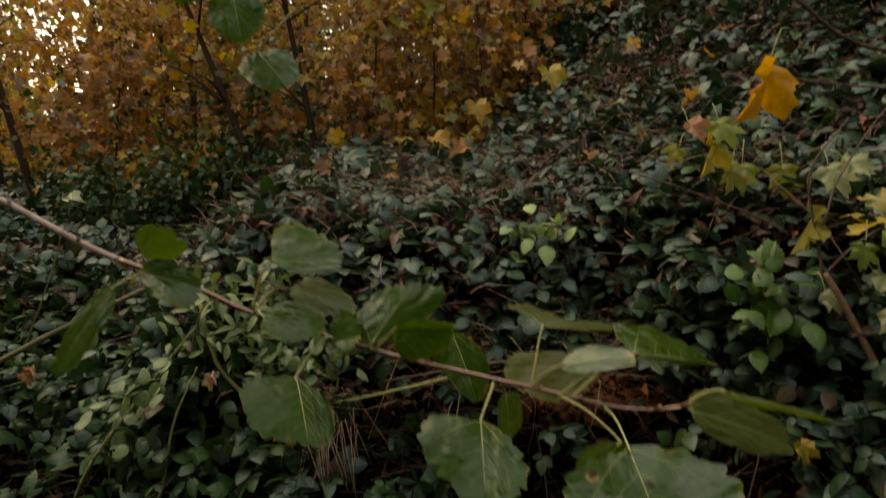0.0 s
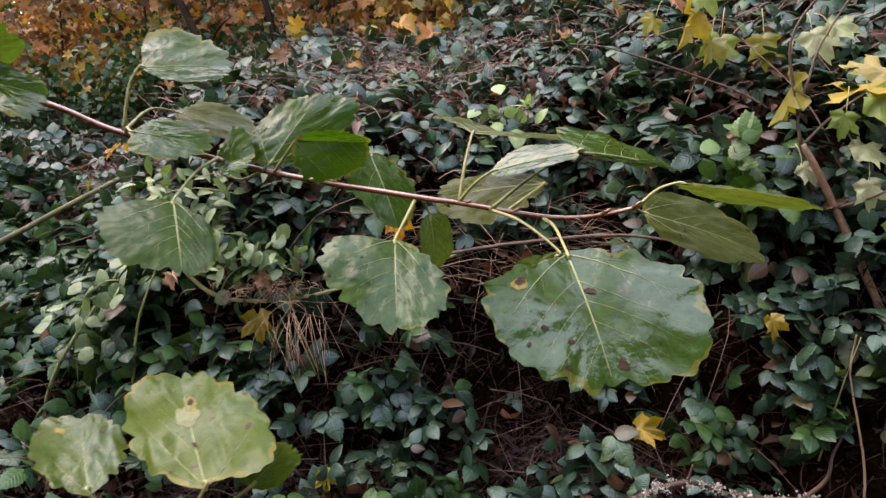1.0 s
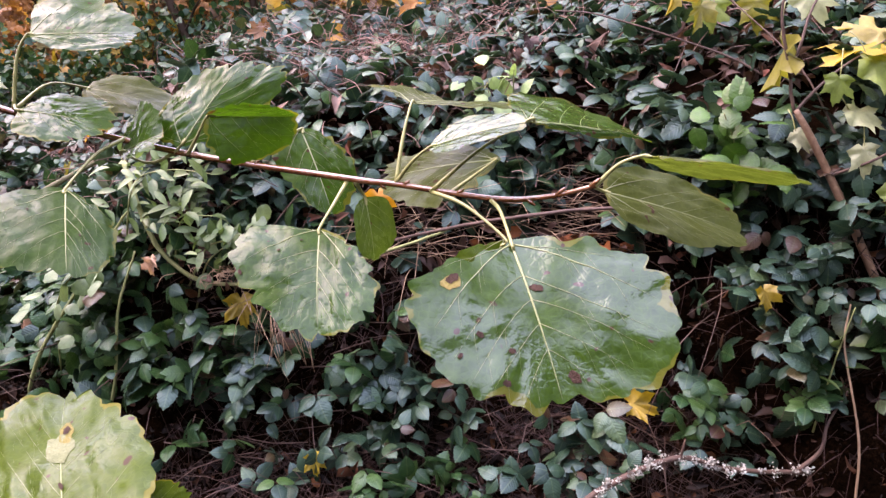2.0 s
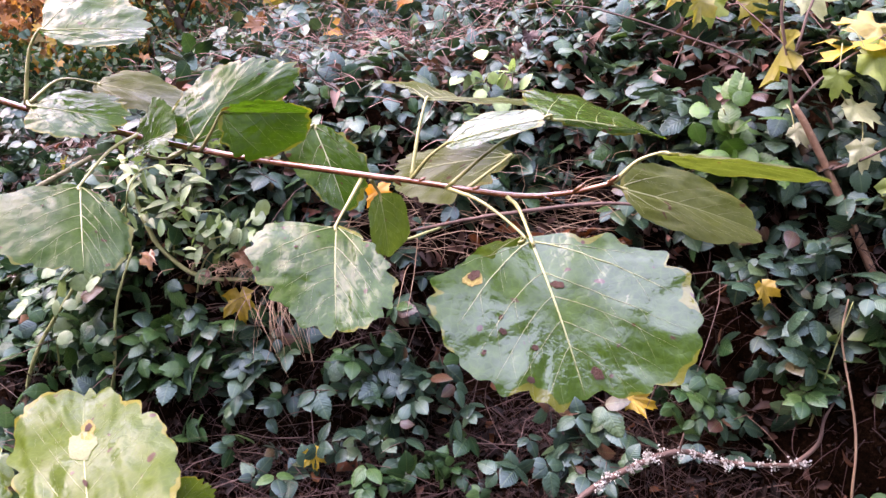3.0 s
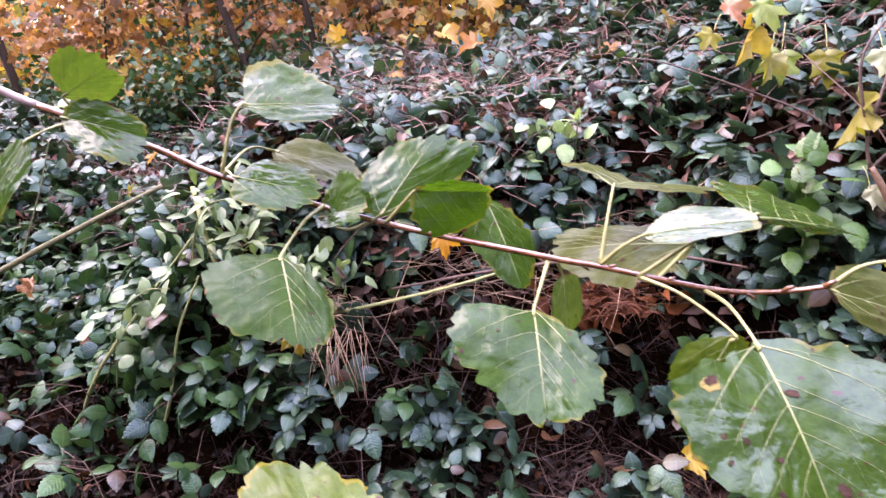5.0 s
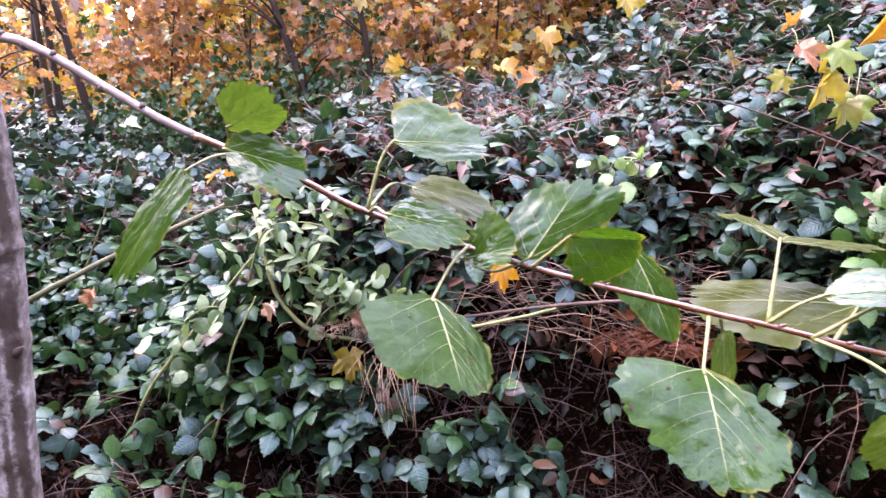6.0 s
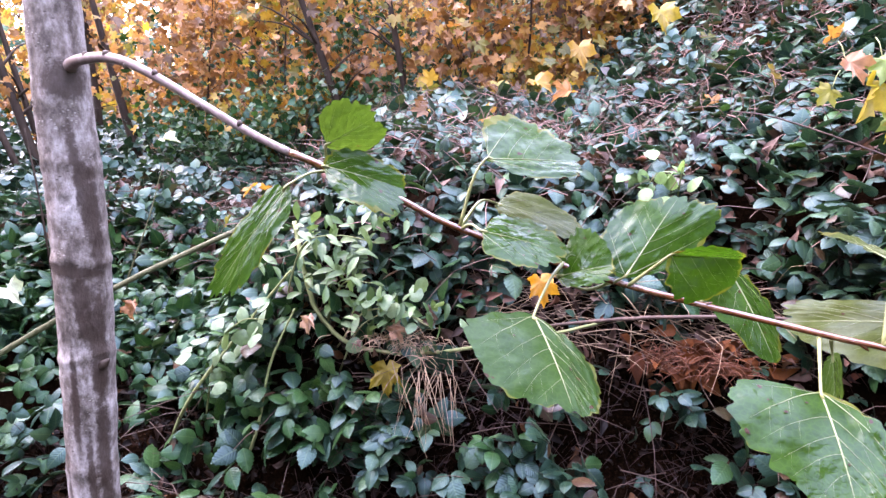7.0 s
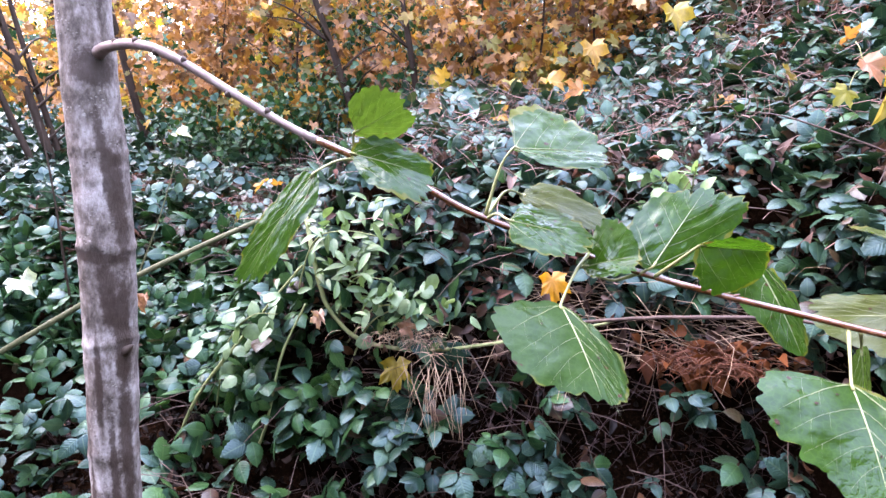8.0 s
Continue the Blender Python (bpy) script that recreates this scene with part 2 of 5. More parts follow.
PALEGOLD = leaf_material("pale_gold_maple_leaf_skin", [(0.0, (0.26, 0.2, 0.05)), (1.0, (0.32, 0.26, 0.08))], rough=0.45, translucent=0.3, scale=40.0)
OLIVEGOLD = leaf_material("olive_gold_maple_leaf_skin", [(0.0, (0.15, 0.14, 0.02)), (1.0, (0.22, 0.2, 0.03))], rough=0.45, translucent=0.35, scale=40.0)
ORANGE = leaf_material("orange_maple_leaf_skin", [(0.0, (0.42, 0.17, 0.01)), (1.0, (0.5, 0.22, 0.015))], rough=0.45, translucent=0.4, scale=40.0)
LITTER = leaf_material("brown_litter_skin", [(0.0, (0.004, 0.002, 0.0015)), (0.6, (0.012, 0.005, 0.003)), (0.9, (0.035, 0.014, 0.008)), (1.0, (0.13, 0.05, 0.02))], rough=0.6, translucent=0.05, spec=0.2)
RUSTLEAF = leaf_material("rusty_frond_skin", [(0.0, (0.06, 0.016, 0.006)), (1.0, (0.2, 0.06, 0.018))], rough=0.6, translucent=0.2, spec=0.2)
SHRIVELLED = leaf_material("shrivelled_leaf_skin", [(0.0, (0.03, 0.013, 0.01)), (0.5, (0.085, 0.04, 0.03)), (0.85, (0.16, 0.09, 0.07)), (1.0, (0.17, 0.05, 0.03))], rough=0.5, translucent=0.15, spec=0.35)
PALEGREEN = leaf_material("pale_rose_leaf_skin", [(0.0, (0.08, 0.15, 0.07)), (1.0, (0.17, 0.25, 0.13))], rough=0.42, translucent=0.25, ribs=0.2)
WHITISH = leaf_material("whitish_leaf_skin", [(0.0, (0.42, 0.46, 0.32)), (1.0, (0.5, 0.53, 0.4))], rough=0.45, translucent=0.25)
VIVID = leaf_material("bright_green_leaf_skin", [(0.0, (0.02, 0.075, 0.012)), (1.0, (0.055, 0.15, 0.025))], rough=0.35, translucent=0.3, ribs=0.25)
DEADLEAF = leaf_material("dead_leaf_skin", [(0.0, (0.3, 0.13, 0.06)), (0.5, (0.42, 0.2, 0.12)), (1.0, (0.5, 0.3, 0.22))], rough=0.6, translucent=0.2, scale=40.0)
STEM = bark_material("dead_stem_bark", [(0.3, (0.025, 0.013, 0.009)), (0.55, (0.075, 0.04, 0.028)), (0.75, (0.18, 0.11, 0.075))], 60.0)
REDSTEM = bark_material("red_stem_bark", [(0.3, (0.01, 0.004, 0.003)), (0.7, (0.06, 0.023, 0.018))], 60.0)
PINKSTEM = bark_material("pinkish_stem_bark", [(0.3, (0.12, 0.055, 0.042)), (0.7, (0.36, 0.21, 0.175))], 60.0)
STRAW = bark_material("dry_straw", [(0.3, (0.2, 0.12, 0.07)), (0.7, (0.42, 0.28, 0.18))], 60.0)
GREENCANE = bark_material("green_cane_bark", [(0.3, (0.1, 0.13, 0.045)), (0.7, (0.27, 0.28, 0.11))], 70.0)
MOSSY = bark_material("mossy_stick_bark", [(0.3, (0.05, 0.055, 0.022)), (0.55, (0.1, 0.095, 0.04)), (0.75, (0.2, 0.17, 0.09))], 70.0)
TREEBARK = bark_material("woodland_bark", [(0.3, (0.014, 0.009, 0.006)), (0.7, (0.05, 0.033, 0.024))], 18.0)
SAPLING = bark_material("poplar_bark", [(0.38, (0.068, 0.048, 0.038)), (0.46, (0.165, 0.128, 0.11)), (0.53, (0.29, 0.24, 0.22)), (0.63, (0.5, 0.44, 0.42))], 150.0, (1.0, 1.0, 0.6), 0.6, 0.0022, (0.5, 0.45, 0.4), (0.045, 0.023, 0.015))
TWIG = bark_material("red_brown_twig_bark", [(0.3, (0.05, 0.013, 0.005)), (0.5, (0.14, 0.042, 0.014)), (0.72, (0.26, 0.13, 0.07))], 90.0, (1, 1, 1), 0.17, 0.0006)
for bark, gloss, wetness_coat in ((TREEBARK, 0.1, 0.0), (TWIG, 0.9, 0.5)):
    bark.node_tree.nodes["Principled BSDF"].inputs["Specular IOR Level"].default_value = gloss
    bark.node_tree.nodes["Principled BSDF"].inputs["Coat Weight"].default_value = wetness_coat
MAPLEBARK = bark_material("brown_sapling_bark", [(0.3, (0.09, 0.045, 0.026)), (0.55, (0.2, 0.115, 0.07)), (0.75, (0.33, 0.22, 0.15))], 70.0, (1, 1, 1), 0.5, 0.0008)
TWIGOLD = bark_material("grey_pink_twig_bark", [(0.3, (0.13, 0.075, 0.065)), (0.5, (0.27, 0.185, 0.165)), (0.72, (0.45, 0.37, 0.34))], 90.0, (1, 1, 1), 0.5, 0.0008)
STAIN = bark_material("dark_wet_bark", [(0.3, (0.035, 0.02, 0.014)), (0.7, (0.1, 0.062, 0.045))], 60.0)
PETIOLE = bark_material("leaf_stalk_skin", [(0.3, (0.15, 0.165, 0.05)), (0.7, (0.3, 0.29, 0.12))], 90.0, (1, 1, 1), 0.4, 0.0003)
VEIN = bark_material("leaf_vein_skin", [(0.3, (0.13, 0.17, 0.06)), (0.7, (0.24, 0.27, 0.12))], 90.0, (1, 1, 1), 0.4, 0.0002)
LICHEN = bark_material("grey_lichen", [(0.3, (0.13, 0.13, 0.11)), (0.7, (0.36, 0.36, 0.32))], 90.0, (1, 1, 1), 0.9, 0.002)
RUST = bark_material("rusty_dead_bracken", [(0.3, (0.05, 0.014, 0.007)), (0.7, (0.2, 0.06, 0.022))], 60.0)
POPLAR = poplar_material("poplar_blade", (0.03, 0.078, 0.006), (0.01, 0.034, 0.004), (0.13, 0.12, 0.018), 0.36)
POPLAR_DULL = poplar_material("dull_poplar_blade", (0.03, 0.068, 0.014), (0.013, 0.038, 0.008), (0.1, 0.1, 0.02), 0.17, (0.25, 0.45))
POPLAR_WET = poplar_material("dripping_poplar_blade", (0.034, 0.08, 0.009), (0.012, 0.036, 0.006), (0.13, 0.12, 0.018), 0.72)
POPLAR_FRESH = poplar_material("fresh_poplar_blade", (0.055, 0.09, 0.018), (0.028, 0.058, 0.01), (0.13, 0.125, 0.018), 0.4, (0.2, 0.45))
POPLAR_OLIVE = poplar_material("olive_poplar_underside", (0.064, 0.08, 0.02), (0.038, 0.054, 0.011), (0.12, 0.11, 0.03), 0.25, (0.4, 0.6), 0.4, 0.5)
POPLAR_YELLOW = poplar_material("yellowing_poplar_blade", (0.066, 0.1, 0.012), (0.028, 0.06, 0.006), (0.16, 0.13, 0.014), 0.3, (0.2, 0.45))


# ---------------------------------------------------------------- mesh helpers
def mesh_from(name, verts, faces, material, smooth=True, uvs=None):
    me = bpy.data.meshes.new(name)
    me.from_pydata([tuple(v) for v in verts], [], [tuple(f) for f in faces])
    if uvs is not None:
        layer = me.uv_layers.new(name="UVMap")
        for lp in me.loops:
            layer.data[lp.index].uv = uvs[lp.vertex_index]
    me.polygons.foreach_set("use_smooth", [smooth] * len(me.polygons))
    me.materials.append(material)
    me.update()
    return me


def part(name, me, parent, label=""):
    ob = new(name, me)
    ob.parent = parent
    return tagged(ob, label=label)


def thing(name, at, label, category, group="", kind=""):
    ob = new(name)
    ob.location = at
    bpy.context.view_layer.update()
    return tagged(ob, label, category, group, kind)


def part_world(name, me, parent, label=""):
    """A part whose mesh is written in world coordinates."""
    ob = part(name, me, parent, label)
    ob.matrix_parent_inverse = parent_world(parent).inverted()
    return ob


def parent_world(ob):
    m = ob.matrix_basis.copy()
    while ob.parent:
        m = ob.parent.matrix_basis @ ob.matrix_parent_inverse @ m
        ob = ob.parent
    return m


def spline(points, n):
    """A smooth line of n points through the given ones."""
    p = np.array(points, float)
    if len(p) == 2:
        p = np.array([p[0], p.mean(0), p[1]])
    q = np.vstack([2 * p[0] - p[1], p, 2 * p[-1] - p[-2]])
    out = []
    for s in np.linspace(0, len(p) - 1, n):
        i = min(int(s), len(p) - 2)
        t = s - i
        a, b, c, d = q[i:i + 4]
        out.append(0.5 * (2 * b + (c - a) * t + (2 * a - 5 * b + 4 * c - d) * t * t + (3 * b - a - 3 * c + d) * t ** 3))
    return np.array(out)


def tube(line, radii, sides=8, cap=True, rough=0.0, rng=None):
    """Vertices and faces of a tube along a line."""
    line = np.array(line, float)
    n = len(line)
    radii = np.interp(np.linspace(0, 1, n), np.linspace(0, 1, len(radii)), radii)
    tang = np.gradient(line, axis=0)
    tang /= np.linalg.norm(tang, axis=1)[:, None] + 1e-12
    ref = np.array([0.31, 0.17, 0.93]) if abs(tang[0][2]) < 0.8 else np.array([0.9, 0.3, 0.1])
    verts, faces = [], []
    for i in range(n):
        a = np.cross(tang[i], ref)
        a /= np.linalg.norm(a)
        b = np.cross(tang[i], a)
        for k in range(sides):
            w = 2 * math.pi * k / sides
            r = radii[i] * (1 + (rng.uniform(-rough, rough) if rng else 0))
            verts.append(line[i] + r * (math.cos(w) * a + math.sin(w) * b))
    for i in range(n - 1):
        for k in range(sides):
            k2 = (k + 1) % sides
            faces.append((i * sides + k, i * sides + k2, (i + 1) * sides + k2, (i + 1) * sides + k))
    if cap:
        faces.append(tuple(range(sides - 1, -1, -1)))
        faces.append(tuple((n - 1) * sides + k for k in range(sides)))
    return verts, faces


def joined(pieces):
    verts, faces = [], []
    for v, f in pieces:
        o = len(verts)
        verts.extend(v)
        faces.extend(tuple(i + o for i in x) for x in f)
    return verts, faces


def scatter_mesh(name, tv, tf, R, T, S, material):
    """One mesh of many copies of a small template: rotations R (n,3,3), places T (n,3), sizes S (n)."""
    tv = np.array(tv, float)
    n, k = len(T), len(tv)
    co = np.einsum("nij,kj->nki", R, tv) * S[:, None, None] + T[:, None, :]
    sizes = np.array([len(f) for f in tf])
    flat = np.concatenate([np.array(f) for f in tf])
    loops = (flat[None, :] + (np.arange(n) * k)[:, None]).ravel()
    starts = np.concatenate([[0], np.cumsum(np.tile(sizes, n))[:-1]])
    me = bpy.data.meshes.new(name)
    me.vertices.add(n * k)
    me.vertices.foreach_set("co", co.ravel().astype(np.float32))
    me.loops.add(len(loops))
    me.loops.foreach_set("vertex_index", loops.astype(np.int32))
    me.polygons.add(len(starts))
    me.polygons.foreach_set("loop_start", starts.astype(np.int32))
    me.polygons.foreach_set("use_smooth", np.ones(len(starts), bool))
    me.update(calc_edges=True)
    me.validate()
    uv = me.uv_layers.new(name="UVMap")
    uv.data.foreach_set("uv", np.tile(tv[flat][:, :2], (n, 1)).ravel().astype(np.float32))
    me.materials.append(material)
    return me


def frames_from(axis, normal):
    """Rotations whose y goes along axis and whose z is near normal."""
    y = axis / np.linalg.norm(axis, axis=1)[:, None]
    x = np.cross(y, normal)
    x /= np.linalg.norm(x, axis=1)[:, None] + 1e-9
    z = np.cross(x, y)
    return np.stack([x, y, z], axis=2)


# leaf templates: base at the origin, tip at y = 1, upper side at z > 0
def leaf_template(rows, fold=0.25, droop=0.18, teeth=0.0):
    verts, faces = [], []
    for i, (u, w) in enumerate(rows):
        w = w * (1 + (teeth if i % 2 else -teeth))
        zc = -droop * u * u
        verts += [(-w, u - 0.06 * w, zc + fold * w), (0, u, zc), (w, u - 0.06 * w, zc + fold * w)]
    for i in range(len(rows) - 1):
        a = 3 * i
        faces += [(a, a + 1, a + 4, a + 3), (a + 1, a + 2, a + 5, a + 4)]
    return verts, faces


OVATE = leaf_template([(0, 0.05), (0.16, 0.31), (0.38, 0.41), (0.6, 0.34), (0.82, 0.19), (1.0, 0.0)], teeth=0.05)


def arched_template(rows, fold=0.3, arch=0.16, droop=0.3, teeth=0.06):
    """Leaf with a sunken midrib and arched halves."""
    verts, faces = [], []
    for i, (u, w) in enumerate(rows):
        t = teeth if i % 2 else -teeth
        for v in (-1.0, -0.55, 0.0, 0.55, 1.0):
            x = v * w * (1 + t * abs(v) ** 3)
            z = fold * abs(x) - arch * v * v * (w / 0.4) - droop * u * u + 0.02 * math.sin(7 * u + 3 * v)
            verts.append((x, u - 0.05 * abs(v) * w, z))
    for i in range(len(rows) - 1):
        for j in range(4):
            a = 5 * i + j
            faces.append((a, a + 1, a + 6, a + 5))
    return verts, faces


def bramble_template(rows=16, teeth=0.055):
    """Bramble leaflet: broad below, drawn out to a point, saw-toothed, puckered between its side ribs."""
    verts, faces = [], []
    for i in range(rows):
        u = i / (rows - 1)
        w = 0.375 * math.sin(math.pi * u ** 0.82) ** 0.72 * (1 - 0.1 * u) + 0.012 * (1 - u)
        t = teeth if i % 2 else -teeth
        for v in (-1.0, -0.55, 0.0, 0.55, 1.0):
            q = abs(v)
            x = v * w * (1 + t * q ** 4)
            z = 0.3 * abs(x) - 0.15 * q * q * (w / 0.4) - 0.28 * u * u + 0.016 * math.cos(6.283 * (6 * u - 2.4 * q)) * min(1.0, 2 * q)
            verts.append((x, u - 0.06 * q * w + (0.02 * t / teeth) * q ** 4, z))
    for i in range(rows - 1):
        for j in range(4):
            a = 5 * i + j
            faces.append((a, a + 1, a + 6, a + 5))
    return verts, faces


BRAMBLE_LEAF = bramble_template()
OVATE_FINE = arched_template([(0, 0.03), (0.07, 0.19), (0.16, 0.31), (0.28, 0.375), (0.42, 0.405), (0.56, 0.39), (0.7, 0.325), (0.81, 0.245), (0.91, 0.14), (1.0, 0.0)], teeth=0.055)
CURLED = leaf_template([(0, 0.05), (0.25, 0.25), (0.6, 0.28), (1.0, 0.03)], fold=1.1, droop=0.6)
LANCE = leaf_template([(0, 0.02), (0.2, 0.14), (0.42, 0.19), (0.65, 0.16), (0.85, 0.08), (1.0, 0.0)], fold=0.4, droop=0.35)


def maple_template():
    ring = [(0, 1.0), (7, 0.82), (13, 0.85), (20, 0.62), (26, 0.54), (34, 0.68), (40, 0.72), (48, 0.95), (56, 0.74), (63, 0.7), (72, 0.5), (82, 0.52), (92, 0.52), (100, 0.68), (112, 0.5), (132, 0.42), (158, 0.34)]
    half = [(math.sin(radians(a)) * r, math.cos(radians(a)) * r) for a, r in ring]
    outline = half + [(0, -0.1)] + [(-x, y) for x, y in reversed(half[1:])]
    verts = [(0, 0.2, 0.0)] + [(x, y + 0.2, 0.22 * abs(x) - 0.22 * max(0, y) ** 2 + 0.07 * math.sin(9 * x + 5 * y)) for x, y in outline]
    n = len(outline)
    faces = [(0, 1 + (i + 1) % n, 1 + i) for i in range(n)]
    return verts, faces


MAPLE_LEAF = maple_template()


def maple_fine():
    """The same leaf with inner rings, so that its lobes can arch and its skin can buckle."""
    rim = MAPLE_LEAF[0][1:]
    n = len(rim)
    verts = [(0, 0.2, 0.0)]
    for k in (0.33, 0.66, 1.0):
        for i, (x, y, z) in enumerate(rim):
            px, py = x * k, 0.2 + (y - 0.2) * k
            a = math.atan2(px, py - 0.2)
            verts.append((px, py, 0.12 * abs(px) - 0.2 * k * k * (0.4 + 0.6 * max(0, math.cos(4.2 * a))) + 0.05 * math.sin(9 * px + 5 * py)))
    faces = [(0, 1 + (i + 1) % n, 1 + i) for i in range(n)]
    for r in range(2):
        o = 1 + r * n
        faces += [(o + i, o + (i + 1) % n, o + n + (i + 1) % n, o + n + i) for i in range(n)]
    return verts, faces


MAPLE_FINE = maple_fine()
MAPLE_CURLED = ([(x * 0.82, y, z + 0.45 * abs(x) + 0.1 * math.sin(8 * y + 4 * x)) for x, y, z in MAPLE_LEAF[0]], MAPLE_LEAF[1])
MAPLE_CRUMPLED = ([(x * 0.6, y * 0.85 + 0.08 * math.sin(7 * x), z + 0.8 * abs(x) + 0.16 * math.sin(9 * y + 6 * x)) for x, y, z in MAPLE_FINE[0]], MAPLE_FINE[1])
BLIGHT = bark_material("brown_blight", [(0.3, (0.018, 0.01, 0.008)), (0.7, (0.06, 0.034, 0.025))], 200.0)
BLIGHT_RING = bark_material("yellow_blight_ring", [(0.3, (0.1, 0.1, 0.025)), (0.7, (0.2, 0.16, 0.06))], 200.0)
BLIGHT_PALE = bark_material("pale_blight_patch", [(0.3, (0.085, 0.105, 0.05)), (0.7, (0.16, 0.175, 0.1))], 120.0)
for dry in (BLIGHT, BLIGHT_RING, BLIGHT_PALE):
    dry.node_tree.nodes["Principled BSDF"].inputs["Specular IOR Level"].default_value = 0.08


# ---------------------------------------------------------------- ground: path, bank and wooded slope, one sheet
def smooth(a, b, x):
    t = np.clip((x - a) / (b - a), 0, 1)
    return t * t * (3 - 2 * t)


def ground_height(x, y):
    x, y = np.asarray(x, float), np.asarray(y, float)
    low = -0.5 + 0.32 * smooth(1.0, 2.1, y)
    foot = 1.98 - 0.42 * smooth(0.75, 1.4, x) + 0.13 * np.exp(-((x - 0.5) / 0.28) ** 2)
    yc = np.minimum(y, 8.0)
    top = 0.90 + 0.13 * (yc - 2.45) + 0.42 * np.clip(x - 0.35, 0, 2.2) * np.clip(yc - 2.0, 0, 3.2)
    centre = low + (top - low) * smooth(foot, foot + 0.48, y)
    left = np.minimum(low + 0.58 * np.clip(y - 2.05, 0, 9), 0.62 + 0.12 * (yc - 4.0))
    w = smooth(-1.35, -0.65, x)
    lump = 0.05 * np.sin(3.1 * x + 1.7 * y) * np.sin(2.3 * y - 1.1 * x + 0.6) * smooth(2.0, 2.8, y)
    return left + (centre - left) * w + lump


def axis_steps(fine_lo, fine_hi, step, far):
    mid = list(np.arange(fine_lo, fine_hi, step))
    grow, s, v = [], step, fine_hi
    while v < far:
        grow.append(v)
        s *= 1.35
        v += s
    down, s, v = [], step, fine_lo - step
    while v > -far:
        down.append(v)
        s *= 1.35
        v -= s
    return np.array(down[::-1] + mid + grow + [far])


gx, gy = axis_steps(-4.0, 3.5, 0.06, 400), axis_steps(1.0, 5.0, 0.05, 400)
GX, GY = np.meshgrid(gx, gy)
GZ = ground_height(GX, GY)
nx, ny = len(gx), len(gy)
gverts = np.stack([GX, GY, GZ], 2).reshape(-1, 3)
gfaces = [(j * nx + i, j * nx + i + 1, (j + 1) * nx + i + 1, (j + 1) * nx + i) for j in range(ny - 1) for i in range(nx - 1)]
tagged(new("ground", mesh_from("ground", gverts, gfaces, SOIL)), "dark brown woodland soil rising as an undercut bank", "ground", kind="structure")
# ---------------------------------------------------------------- poplar sapling with its leafy side branch
def poplar_outline(a, seed_phase, teeth=0.12, count=16):
    """Outline of a poplar blade at the angle a (0 at the stalk, pi at the tip): (u along the midrib, s across, 1 at the widest)."""
    c, sn = math.cos(a), abs(math.sin(a))
    u = 0.5 - 0.5 * c - 0.09 * sn ** 2 * max(0.0, c) ** 0.5
    s = sn ** 0.8 * (1 + 0.14 * c)
    u = 0.97 * u + 0.04 * math.exp(-((a - math.pi) / 0.3) ** 2)
    # blunt teeth of uneven size, none beside the stalk
    ph = seed_phase
    w = a * count / 2 + 0.5 * math.sin(2 * a + ph) + ph
    big = abs(math.sin(w)) ** 0.75 - 0.62
    small = 0.25 * math.sin(3.1 * w + ph)
    k = teeth * (big + small) * (0.7 + 0.45 * math.sin(1.7 * a + 2 * ph)) * min(1.0, a / 0.5)
    grow = 1 + k + 0.045 * math.sin(3 * a + ph) + 0.03 * math.sin(5 * a + 2.3 * ph)
    return 0.46 + (u - 0.46) * grow, s * grow


